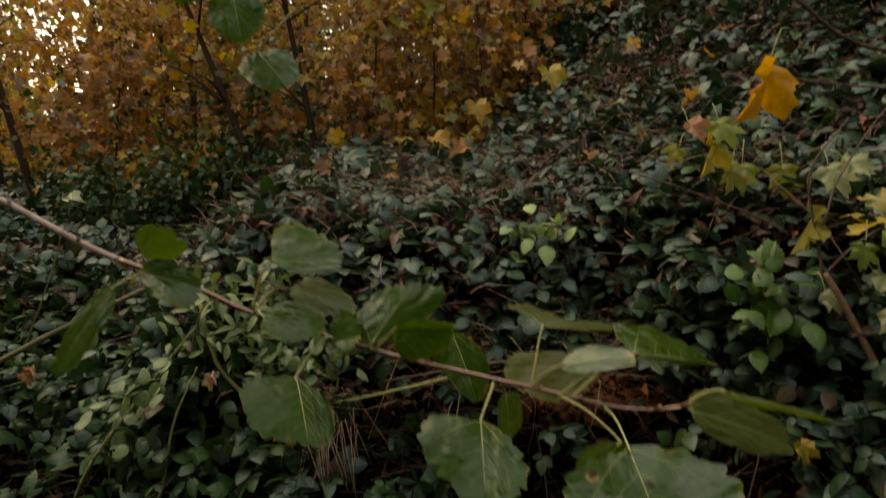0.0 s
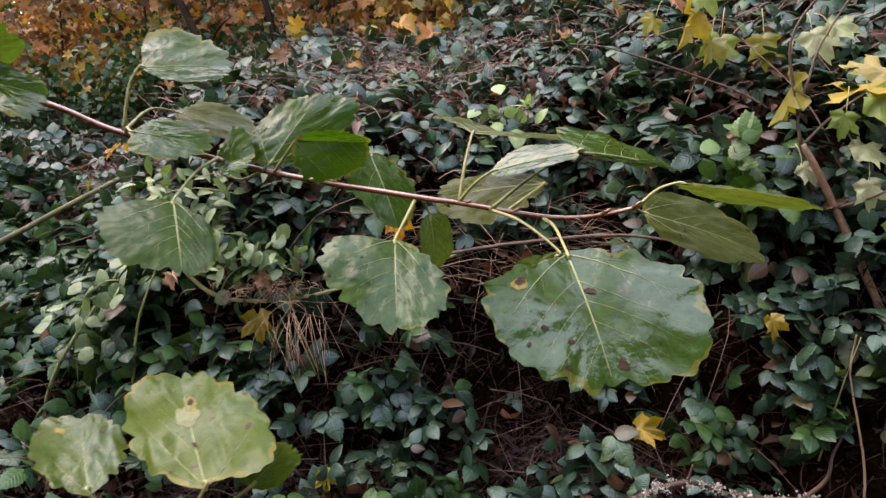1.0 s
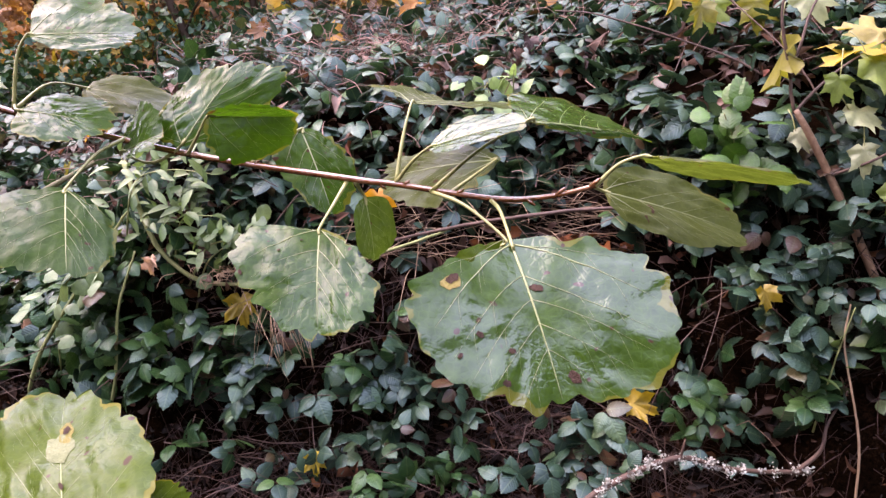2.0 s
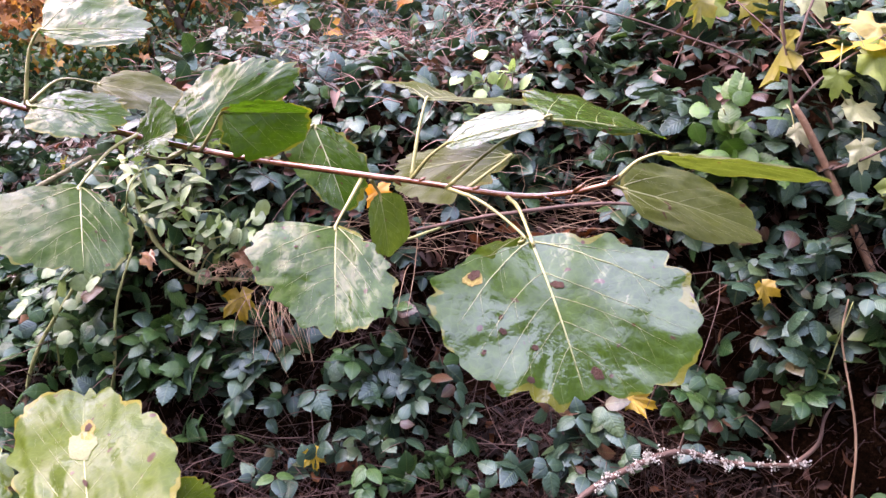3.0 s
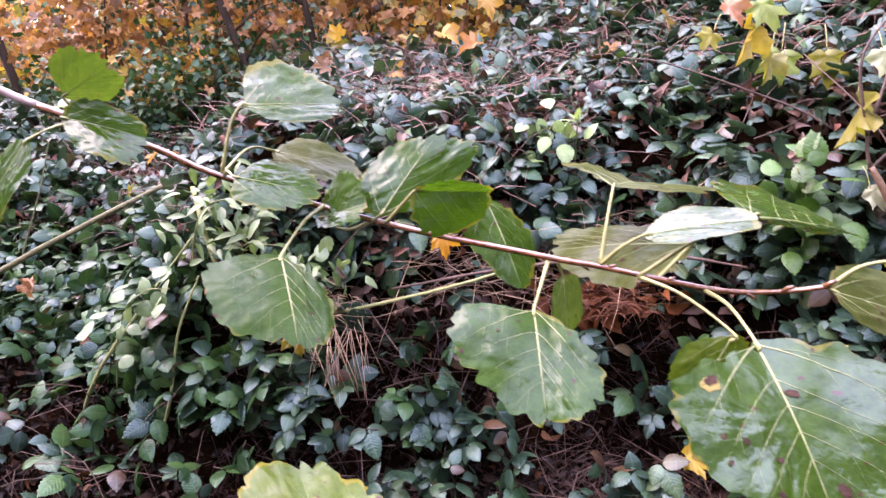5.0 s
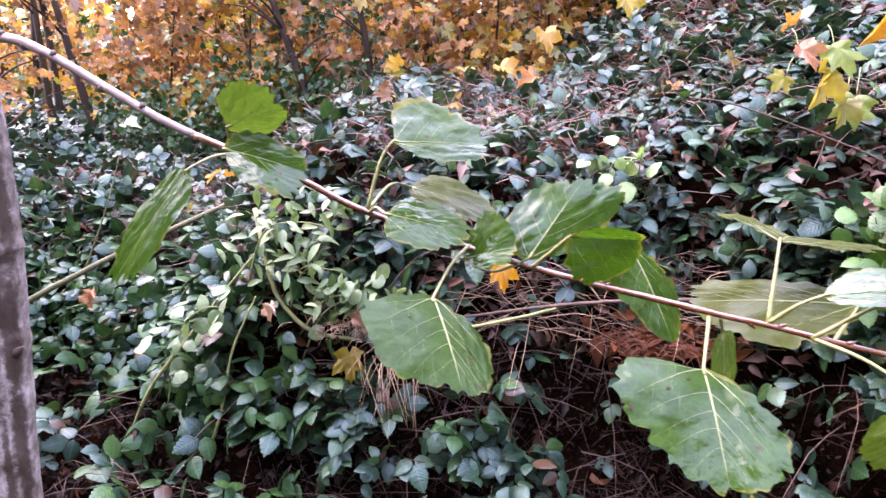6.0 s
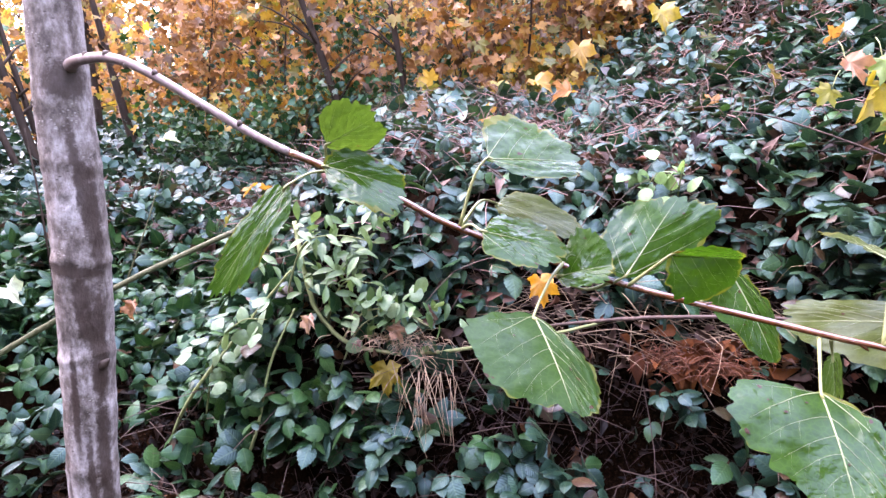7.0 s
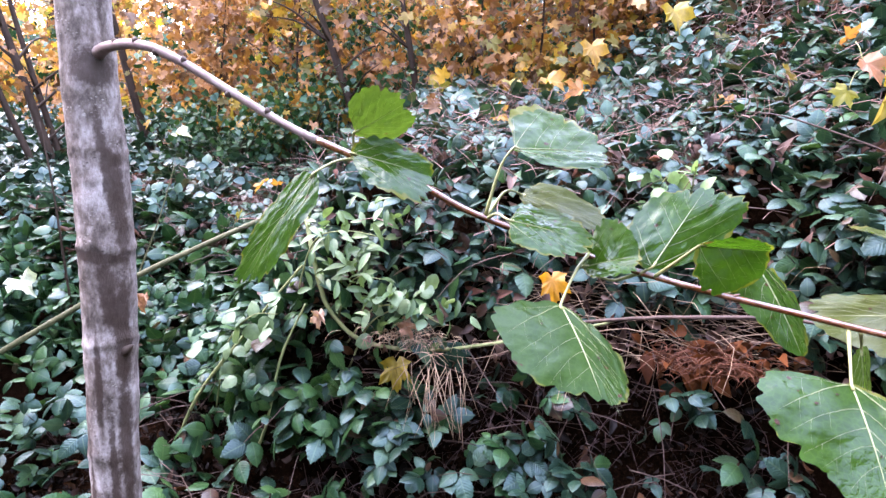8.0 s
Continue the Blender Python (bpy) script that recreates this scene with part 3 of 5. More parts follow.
def poplar_blade(base, tip, left, right, curl=0.08, seed=0, material=None, ruffle=0.02, vein=1.0, spots=(), teeth=0.12, cup=0.05):
    """Blade, blight and vein meshes of one poplar leaf, in world coordinates, hung between the stalk's end, the tip and the widest point of each half."""
    rng = random.Random(seed)
    b, t, lf, rt = Vector(base), Vector(tip), Vector(left), Vector(right)
    y = t - b
    length = y.length
    mid = b + y * 0.42
    across = (lf - mid, rt - mid)
    z = (across[1] - across[0]).cross(y).normalized()
    z = z if z.dot(Vector((0, -0.7, 0.7))) > 0 else -z
    width = across[0].length + across[1].length
    size = (length + width) / 2
    ph = [rng.uniform(0, 6.28) for _ in range(8)]

    def place(u, s, lift=0.0):
        """u along the midrib, s across: -1 and 1 at the widest points."""
        side = across[0] if s < 0 else across[1]
        q = abs(s)
        h = curl * size * (0.25 - (u - 0.5) ** 2 * 1.6) + cup * size * (q - q * q)
        h += ruffle * size * (math.sin(6 * u + ph[4] + (2 if s > 0 else 0)) * q * 0.7 + 0.35 * math.sin(15 * u + ph[5] + (3 if s > 0 else 0)) * q ** 3)
        # quilting between the side veins
        h += 0.003 * size * abs(math.sin(math.pi * 4.2 * (u - 0.42 * q) + 0.5 * math.sin(4 * u + ph[2]))) * min(1, 3.5 * q) * (1 - 0.4 * q)
        h += 0.022 * size * noise.noise(Vector((4.5 * u, 4.5 * s, 3.7 * seed))) * min(1, 2.5 * q) + 0.009 * size * noise.noise(Vector((13 * u, 13 * s, 1.3 * seed))) * min(1, 4 * q)
        return b + y * u + side * q + z * (h + lift)

    rings, spokes = 15, 180
    outline = []
    for k in range(spokes):
        a = 2 * math.pi * k / spokes
        fold_a = a if a <= math.pi else 2 * math.pi - a
        u, s = poplar_outline(fold_a, ph[0] if a <= math.pi else ph[7], teeth)
        outline.append((u, s if a <= math.pi else -s))
    verts, uvs, faces = [place(0.46, 0.0)], [(0.0, 0.0)], []
    for i in range(1, rings + 1):
        r = (i / rings) ** 0.85
        for k, (u, s) in enumerate(outline):
            verts.append(place(0.46 + (u - 0.46) * r, s * r))
            uvs.append((r, k / spokes))
    for k in range(spokes):
        k2 = (k + 1) % spokes
        faces.append((0, 1 + k, 1 + k2))
        for i in range(rings - 1):
            o, n = 1 + i * spokes, 1 + (i + 1) * spokes
            faces.append((o + k, n + k, n + k2, o + k2))
    blade = mesh_from("leaf", verts, faces, material or POPLAR, uvs=uvs)
    pieces = []
    r = 0.0066 * size * vein
    pieces.append(tube([place(u, 0.0, 0.2 * r) for u in np.linspace(-0.01, 0.97, 16)], [r * 1.2, r * 0.75, r * 0.12], 6))
    # side veins: a strong basal pair, then weaker ones that fork near the margin
    for u0, u1, s1, q in ((0.01, 0.42, 0.86, 0.85), (0.02, 0.1, 0.72, 0.5), (0.24, 0.62, 0.78, 0.62), (0.4, 0.76, 0.7, 0.52), (0.55, 0.86, 0.55, 0.42), (0.7, 0.93, 0.36, 0.32)):
        for sg in (-1, 1):
            du, bow = rng.uniform(-0.03, 0.04), rng.uniform(0.9, 1.3)
            line = [place(max(0.0, u0 + du * k) + (u1 - u0) * k ** bow, sg * s1 * k ** 0.92, 0.3 * r) for k in np.linspace(0, 1, 10)]
            thin = 0.8 if u0 == 0.01 else 0.5
            pieces.append(tube(line, [r * q * thin, r * q * thin * 0.55, r * 0.05], 5))
            for k0 in (0.4, 0.68):
                ua, sa = max(0.0, u0 + du * k0) + (u1 - u0) * k0 ** bow, s1 * k0 ** 0.92
                fork = [place(ua + 0.15 * k * (0.4 + k), sg * (sa + 0.05 * k), 0.08 * r) for k in np.linspace(0, 1, 6)]
                pieces.append(tube(fork, [r * q * 0.2, r * 0.04], 4))
    blights = []
    for u0, s0, d, mat in spots:
        ring = [(1 + 0.2 * math.sin(2 * a + ph[1] + 40 * u0) + 0.13 * math.sin(5 * a + ph[2])) for a in np.linspace(0, 6.28, 17)[:-1]]
        lift = 0.0006 if mat is BLIGHT else 0.0003
        pts = [place(u0, s0, lift)]
        for k in (0.5, 1.0):
            for m, q in enumerate(ring):
                a = 6.2832 * m / 16
                pts.append(place(u0 + k * d * q * math.cos(a), s0 + k * d * 1.5 * q * math.sin(a), lift))
        fs = [(0, 1 + m, 1 + (m + 1) % 16) for m in range(16)] + [(1 + m, 17 + m, 17 + (m + 1) % 16, 1 + (m + 1) % 16) for m in range(16)]
        blights.append(mesh_from("blight_spot", pts, fs, mat))
    return blade, blights, mesh_from("vein_net", *joined(pieces), VEIN)


sapling = thing("poplar_sapling", (-0.40, 0.552, float(ground_height(-0.40, 0.552))), "young poplar with grey-brown trunk and one arching leafy branch", "tree")
TRUNK = spline([(-0.41, 0.553, -0.56), (-0.402, 0.552, 0.5), (-0.4005, 0.552, 0.854), (-0.396, 0.552, 1.045), (-0.403, 0.553, 1.22), (-0.425, 0.56, 1.8), (-0.44, 0.57, 2.6)], 220)
TRUNK_N, TRUNK_SIDES = 420, 48
TRUNK = spline(TRUNK[::10], TRUNK_N)
v, f = tube(TRUNK, [0.022, 0.0182, 0.0174, 0.0192, 0.0185, 0.015, 0.007], TRUNK_SIDES)
# old leaf-scar rings: height, swelling
RINGS = ((1.048, 0.0012), (0.977, 0.0010), (0.885, 0.0006), (0.80, 0.0009), (1.115, 0.0005))
# dark wet runs: from z, to z, angle at both ends (0 faces the path, 90 the branch side), half width
RUNS = ((1.186, 1.158, 46, 44, 46), (1.15, 1.06, 36, 60, 13), (1.12, 1.03, 66, 76, 18), (1.044, 0.985, 24, 40, 18), (1.04, 0.93, 62, 64, 20), (0.96, 0.84, 60, 68, 18), (0.93, 0.80, 30, 36, 9), (0.86, 0.70, 66, 64, 22), (1.30, 1.20, 75, 70, 14), (1.05, 1.036, -60, 60, 60), (0.99, 0.90, 4, 10, 9), (0.90, 0.78, -28, -20, 8))
wetness = []
for i, p in enumerate(v):
    p = np.array(p)
    c = TRUNK[i // TRUNK_SIDES]
    out = (p - c) * np.array((1, 1, 0.0))
    out /= np.linalg.norm(out) + 1e-9
    ang = math.degrees(math.atan2(out[0], -out[1]))
    swell = sum(s * math.exp(-((p[2] + 0.003 * math.sin(radians(ang) * 2 + s * 9e3) - z) / 0.0035) ** 2) for z, s in RINGS)
    q = p + out * swell + 0.0013 * np.array(noise.noise_vector(Vector(p) * 35)) + 0.0005 * np.array(noise.noise_vector(Vector(p) * 160))
    v[i] = q
    w = 0.0
    for z0, z1, a0, a1, hw in RUNS:
        k = (z0 - p[2]) / (z0 - z1)
        if -0.15 < k < 1.15:
            d = abs(ang - (a0 + (a1 - a0) * k)) / hw
            w = max(w, max(0.0, 1.0 - 0.5 * d * d - 0.55 * (2 * k - 1) ** 2))
    wetness.append(w)
me = mesh_from("trunk", v, f, SAPLING)
layer = me.attributes.new("wet", "FLOAT", "POINT")
layer.data.foreach_set("value", wetness)
part_world("trunk", me, sapling, "grey-brown speckled trunk with dark wet runs")
c = TRUNK[np.argmin(abs(TRUNK[:, 2] - 0.972))]
part_world("knot", mesh_from("knot", *tube([(c[0] + 0.013, c[1] - 0.006, 0.969), (c[0] + 0.019, c[1] - 0.008, 0.972), (c[0] + 0.0235, c[1] - 0.009, 0.976)], [0.005, 0.0032, 0.001], 10), STAIN), sapling)

BRANCH = [(-0.402, 0.560, 1.180), (-0.388, 0.545, 1.182), (-0.368, 0.529, 1.185), (-0.338, 0.516, 1.185), (-0.308, 0.511, 1.175), (-0.243, 0.511, 1.140), (-0.199, 0.512, 1.122), (-0.155, 0.513, 1.105), (-0.117, 0.514, 1.088), (-0.023, 0.505, 1.062), (0.075, 0.474, 1.048), (0.102, 0.466, 1.045), (0.151, 0.443, 1.040), (0.175, 0.428, 1.043), (0.195, 0.415, 1.050)]
line = spline(BRANCH, 160)
cut = 62
v, f = tube(line[:cut + 1], [0.009, 0.0050, 0.0036, 0.0032, 0.0029, 0.0026, 0.0024], 14)
branch = part_world("branch", mesh_from("branch", v, f, TWIGOLD), sapling, "arching pinkish-grey side branch")
v, f = tube(line[cut:], [0.0024, 0.002, 0.0018, 0.0015, 0.0011], 12)
part_world("branch_end", mesh_from("branch_end", v, f, TWIG), sapling, "shiny red-brown twig")
# bud scars and buds along the branch
for k, up in ((26, 1), (33, 1), (40, -1), (46, 1), (51, -1), (55, 1)):
    p = line[k]
    d = line[k + 1] - line[k - 1]
    d /= np.linalg.norm(d)
    part_world("bud_scar", mesh_from("bud_scar", *tube([p - d * 0.001 + np.array((0, -0.001, up * 0.0016)), p + np.array((0, -0.001, up * 0.002)), p + d * 0.002 + np.array((0, -0.0015, up * 0.003))], [0.0022, 0.0026, 0.0008], 9, True), STAIN), sapling)
for k, up in ((68, 1), (84, -1), (97, 1), (107, 1), (120, -1), (126, 1), (132, 1), (143, -1), (150, 1), (158, 1)):
    p = line[k]
    d = line[k] - line[k - 2]
    d /= np.linalg.norm(d)
    q = p + d * 0.004 + np.array((0, -0.001, up * 0.0032))
    part_world("bud", mesh_from("bud", *tube([p, p * 0.45 + q * 0.55, q], [0.0014, 0.0011, 0.0003], 8), TWIG), sapling)


def poplar_leaf(node, base, tip, left, right, bend=0.0, parent=None, **kw):
    blade, blights, veins = poplar_blade(base, tip, left, right, **kw)
    leaf = part_world("leaf", blade, parent or sapling)
    part_world("vein_net", veins, leaf, "pale raised leaf veins")
    for b in blights:
        part_world("blight_spot", b, leaf, "brown blight spot")
    if node is not None:
        n, b = np.array(node), np.array(base)
        d = (np.array(tip) - b) / np.linalg.norm(np.array(tip) - b)
        mid = (n + b) / 2 + np.array((0, 0, bend))
        ln = spline([n, mid, b, b + d * 0.004], 18)
        part_world("petiole", mesh_from("petiole", *tube(ln, [0.0012, 0.0007, 0.0008], 8), PETIOLE), leaf, "yellow-green leaf stalk")
    return leaf


# leaves of the branch, from the trunk outwards: stalk's foot, stalk's end, tip, widest point of each half
poplar_leaf((-0.199, 0.512, 1.124), (-0.192, 0.489, 1.136), (-0.163, 0.483, 1.152), (-0.183, 0.477, 1.160), (-0.166, 0.495, 1.136), seed=1, material=POPLAR_FRESH)
poplar_leaf((-0.199, 0.512, 1.122), (-0.193, 0.486, 1.125), (-0.146, 0.482, 1.114), (-0.162, 0.469, 1.103), (-0.168, 0.488, 1.132), seed=2, curl=0.12)
poplar_leaf((-0.195, 0.513, 1.12), (-0.214, 0.486, 1.113), (-0.252, 0.470, 1.052), (-0.243, 0.484, 1.088), (-0.220, 0.470, 1.076), bend=0.003, seed=3)
poplar_leaf((-0.117, 0.514, 1.09), (-0.103, 0.518, 1.130), (-0.050, 0.533, 1.129), (-0.090, 0.560, 1.155), (-0.066, 0.512, 1.120), bend=0.008, seed=4, curl=0.04, ruffle=0.035)
poplar_leaf((-0.116, 0.514, 1.09), (-0.098, 0.560, 1.099), (-0.040, 0.553, 1.082), (-0.071, 0.540, 1.083), (-0.069, 0.578, 1.100), bend=0.008, seed=5, material=POPLAR_OLIVE, curl=0.14)
poplar_leaf((-0.116, 0.514, 1.088), (-0.103, 0.493, 1.091), (-0.058, 0.494, 1.080), (-0.083, 0.476, 1.075), (-0.076, 0.522, 1.094), bend=0.003, seed=6)
poplar_leaf((-0.026, 0.506, 1.062), (-0.058, 0.508, 1.063), (-0.028, 0.497, 1.074), (-0.045, 0.517, 1.089), (-0.042, 0.490, 1.062), bend=-0.006, seed=7, ruffle=0.06)
poplar_leaf((-0.026, 0.505, 1.062), (-0.020, 0.501, 1.067), (0.012, 0.533, 1.110), (-0.033, 0.522, 1.088), (0.030, 0.526, 1.087), seed=8, curl=0.12)
poplar_leaf((-0.018, 0.503, 1.061), (0.001, 0.488, 1.083), (0.046, 0.510, 1.079), (0.017, 0.494, 1.056), (0.024, 0.490, 1.088), seed=9, curl=0.1)
poplar_leaf((-0.055, 0.51, 1.071), (-0.071, 0.467, 1.051), (-0.051, 0.417, 1.020), (-0.104, 0.437, 1.041), (-0.040, 0.444, 1.026), bend=0.004, seed=10, material=POPLAR_DULL, spots=((0.55, 0.3, 0.014, BLIGHT), (0.3, -0.4, 0.012, BLIGHT)))
poplar_leaf((0.02, 0.494, 1.056), (0.043, 0.528, 1.070), (0.063, 0.493, 1.024), (0.031, 0.512, 1.050), (0.070, 0.536, 1.045), seed=11)
poplar_leaf((0.075, 0.474, 1.046), (0.064, 0.440, 1.030), (0.066, 0.396, 0.993), (0.023, 0.431, 1.018), (0.091, 0.407, 1.008), seed=12, curl=0.1, spots=((0.55, -0.9, 0.02, BLIGHT), (0.3, -0.45, 0.014, BLIGHT), (0.16, -0.2, 0.011, BLIGHT), (0.62, 0.05, 0.011, BLIGHT)))
poplar_leaf((0.08, 0.472, 1.046), (0.084, 0.477, 1.036), (0.087, 0.473, 1.001), (0.077, 0.471, 1.019), (0.098, 0.494, 1.020), seed=13, material=POPLAR_FRESH, teeth=0.03)
poplar_leaf((0.150, 0.443, 1.039), (0.153, 0.390, 1.033), (0.166, 0.340, 0.984), (0.113, 0.351, 1.010), (0.213, 0.360, 1.015), bend=0.004, seed=14, material=POPLAR_WET, curl=0.1, ruffle=0.028, teeth=0.15, spots=((0.16, -0.62, 0.032, BLIGHT), (0.52, -0.52, 0.02, BLIGHT), (0.33, 0.06, 0.028, BLIGHT), (0.66, -0.3, 0.018, BLIGHT), (0.44, -0.5, 0.014, BLIGHT), (0.86, 0.12, 0.03, BLIGHT), (0.18, -0.64, 0.05, BLIGHT_RING), (0.82, -0.42, 0.02, BLIGHT), (0.6, -0.72, 0.015, BLIGHT)))
poplar_leaf((0.120, 0.458, 1.042), (0.153, 0.412, 1.028), (0.136, 0.408, 1.000), (0.126, 0.412, 1.014), (0.158, 0.414, 1.010), bend=0.004, seed=15, material=POPLAR_YELLOW)
poplar_leaf((0.102, 0.466, 1.046), (0.112, 0.489, 1.085), (0.136, 0.530, 1.081), (0.094, 0.528, 1.093), (0.174, 0.512, 1.077), bend=0.004, seed=16, curl=0.06, material=POPLAR_OLIVE)
poplar_leaf((0.102, 0.466, 1.046), (0.121, 0.452, 1.066), (0.165, 0.427, 1.079), (0.142, 0.425, 1.069), (0.144, 0.452, 1.079), bend=0.002, seed=17, material=POPLAR_WET, teeth=0.03)
poplar_leaf((0.120, 0.457, 1.042), (0.168, 0.440, 1.078), (0.238, 0.470, 1.061), (0.203, 0.452, 1.067), (0.183, 0.500, 1.083), bend=0.003, seed=18)
poplar_leaf((0.195, 0.415, 1.05), (0.213, 0.407, 1.064), (0.270, 0.379, 1.055), (0.243, 0.406, 1.052), (0.240, 0.380, 1.062), bend=0.003, seed=19, material=POPLAR_OLIVE, teeth=0.03)
poplar_leaf((0.193, 0.416, 1.05), (0.200, 0.422, 1.046), (0.272, 0.434, 1.019), (0.234, 0.410, 1.022), (0.238, 0.444, 1.047), seed=20, material=POPLAR_OLIVE, teeth=0.04)
poplar_leaf((0.13, 0.456, 1.041), (0.158, 0.490, 1.052), (0.089, 0.553, 1.032), (0.118, 0.490, 1.028), (0.123, 0.543, 1.050), seed=21, material=POPLAR_OLIVE)

# a thin upper twig of the sapling
ln = spline([(-0.408, 0.555, 1.30), (-0.36, 0.62, 1.42), (-0.28, 0.72, 1.47), (-0.19, 0.8, 1.45), (-0.15, 0.82, 1.40)], 30)
part_world("branch", mesh_from("branch", *tube(ln, [0.003, 0.0014], 9), TWIG), sapling, "thin red-brown upper twig")
poplar_leaf((-0.19, 0.8, 1.45), (-0.222, 0.80, 1.42), (-0.205, 0.78, 1.35), (-0.246, 0.79, 1.385), (-0.184, 0.795, 1.395), seed=41)
poplar_leaf((-0.15, 0.82, 1.40), (-0.195, 0.80, 1.345), (-0.150, 0.77, 1.300), (-0.205, 0.785, 1.310), (-0.150, 0.80, 1.335), seed=42)
poplar_leaf((-0.24, 0.76, 1.465), (-0.28, 0.79, 1.45), (-0.27, 0.78, 1.395), (-0.302, 0.79, 1.42), (-0.252, 0.79, 1.43), seed=43)

# a second poplar shoot below, with yellowing leaves
zs = float(ground_height(-0.10, 0.42))
shoot = thing("poplar_shoot", (-0.10, 0.42, zs), "thin poplar shoot with large yellowing leaves", "shoot")
ln = spline([(-0.10, 0.42, zs), (-0.09, 0.40, 0.4), (-0.06, 0.36, 0.8), (-0.04, 0.325, 0.915)], 30)
part_world("stem", mesh_from("stem", *tube(ln, [0.006, 0.004, 0.0025], 10), TWIG), shoot)
poplar_leaf((-0.045, 0.335, 0.90), (-0.010, 0.312, 0.958), (-0.047, 0.388, 0.972), (0.008, 0.346, 0.968), (-0.066, 0.364, 0.961), seed=31, material=POPLAR_YELLOW, vein=0.5, curl=0.1, spots=((0.54, 0.02, 0.11, BLIGHT_PALE), (0.66, -0.06, 0.07, BLIGHT_RING), (0.68, -0.07, 0.03, BLIGHT), (0.3, 0.0, 0.02, BLIGHT)), parent=shoot)
poplar_leaf((-0.045, 0.33, 0.90), (-0.064, 0.322, 0.950), (-0.096, 0.378, 0.956), (-0.067, 0.360, 0.952), (-0.116, 0.366, 0.946), seed=32, material=POPLAR_FRESH, vein=0.5, spots=((0.7, 0.4, 0.06, BLIGHT_RING),), parent=shoot)
poplar_leaf((-0.042, 0.328, 0.91), (0.002, 0.330, 0.945), (0.020, 0.336, 0.962), (0.020, 0.332, 0.949), (-0.002, 0.335, 0.958), seed=33, material=POPLAR_YELLOW, vein=0.5, parent=shoot)

# ---------------------------------------------------------------- woodland behind: maples with autumn crowns
def maple_tree(base, lean, height, radius, crown, leaves, seed, size=0.046, mat=None, branches=7, label="slender maple with thin yellow and orange autumn leaves"):
    """base (x, y); lean (dx, dy) over the height; crown (low, high, spread)."""
    rg = np.random.RandomState(seed)
    z0 = float(ground_height(*base)) - 0.1
    t = thing("maple_tree", (base[0], base[1], z0), label, "tree", "maples behind the brambles")
    pts = [(base[0] + lean[0] * k + 0.06 * math.sin(3 * k + seed), base[1] + lean[1] * k, z0 + height * k) for k in (0, 0.25, 0.5, 0.75, 1)]
    ln = spline(pts, 26)
    pieces = [tube(ln, [radius, radius * 0.8, radius * 0.5, radius * 0.15], 9)]
    tips = []
    for i in range(branches):
        k = rg.uniform(0.15, 0.9)
        s = ln[int(k * 25)]
        a = rg.uniform(0, 6.28)
        r = crown[2] * rg.uniform(0.5, 1.0)
        e = s + np.array((math.cos(a) * r, math.sin(a) * r, rg.uniform(0.0, 0.5) * r + 0.1))
        m = (s + e) / 2 + np.array((0, 0, 0.12 * r))
        pieces.append(tube(spline([s, m, e], 8), [radius * 0.35, radius * 0.2, radius * 0.06], 5))
        tips += [m, e, (s + m) / 2, (m + e) / 2]
    part_world("trunk", mesh_from("trunk", *joined(pieces), TREEBARK), t)
    n = int(leaves * 2.4)
    tips = np.array(tips)
    c = tips[rg.randint(0, len(tips), n)] + rg.normal(0, 1, (n, 3)) * np.array((crown[2] * 0.34, crown[2] * 0.34, crown[2] * 0.12))
    c[:, 2] = np.clip(c[:, 2], z0 + crown[0], z0 + crown[1]) + rg.uniform(-0.1, 0.1, n)
    nrm = rg.normal(0, 0.6, (n, 3)) + np.array((0, -0.6, 0.7))
    ax = rg.normal(0, 0.6, (n, 3)) + np.array((0, -0.3, -0.5))
    R, S, half = frames_from(ax, nrm), size * rg.uniform(0.5, 1.4, n), n // 2
    part_world("crown", scatter_mesh("crown", *MAPLE_LEAF, R[:half], c[:half], S[:half], mat or MAPLE), t)
    part_world("crown", scatter_mesh("crown", *MAPLE_CURLED, R[half:], c[half:], S[half:] * 0.95, (MAPLE_BROWN, MAPLE, MAPLE_BROWN)[seed % 3]), t)
    return t


for b, lean, h, r, cr, nl, sd in (
    ((-1.26, 4.6), (-0.75, -0.1), 2.4, 0.034, (2.0, 3.9, 0.75), 260, 1),
    ((-0.93, 4.65), (-0.42, -0.05), 3.0, 0.026, (1.9, 3.9, 0.7), 260, 2),
    ((-2.35, 5.8), (-0.3, 0.0), 3.0, 0.03, (0.4, 3.6, 0.8), 900, 4),
    ((-1.9, 6.4), (-0.2, 0.2), 3.4, 0.03, (0.3, 3.9, 0.9), 1000, 5),
    ((-0.35, 6.0), (-0.2, 0.0), 3.0, 0.03, (0.3, 3.6, 0.8), 900, 6),
    ((0.35, 6.3), (0.1, 0.0), 3.0, 0.03, (0.1, 3.4, 0.8), 1000, 7),
    ((-2.7, 6.9), (-0.2, 0.0), 3.2, 0.035, (0.1, 3.6, 0.8), 1000, 8),
    ((-0.9, 7.4), (0.1, 0.0), 3.6, 0.035, (0.0, 4.0, 1.0), 1400, 9),
    ((1.4, 6.6), (0.2, 0.0), 3.0, 0.03, (0.1, 3.4, 0.9), 800, 10),
):
    maple_tree(b, lean, h, r, cr, nl, sd, branches=13, mat=(MAPLE, MAPLE_BROWN, MAPLE_GOLD)[sd % 3])
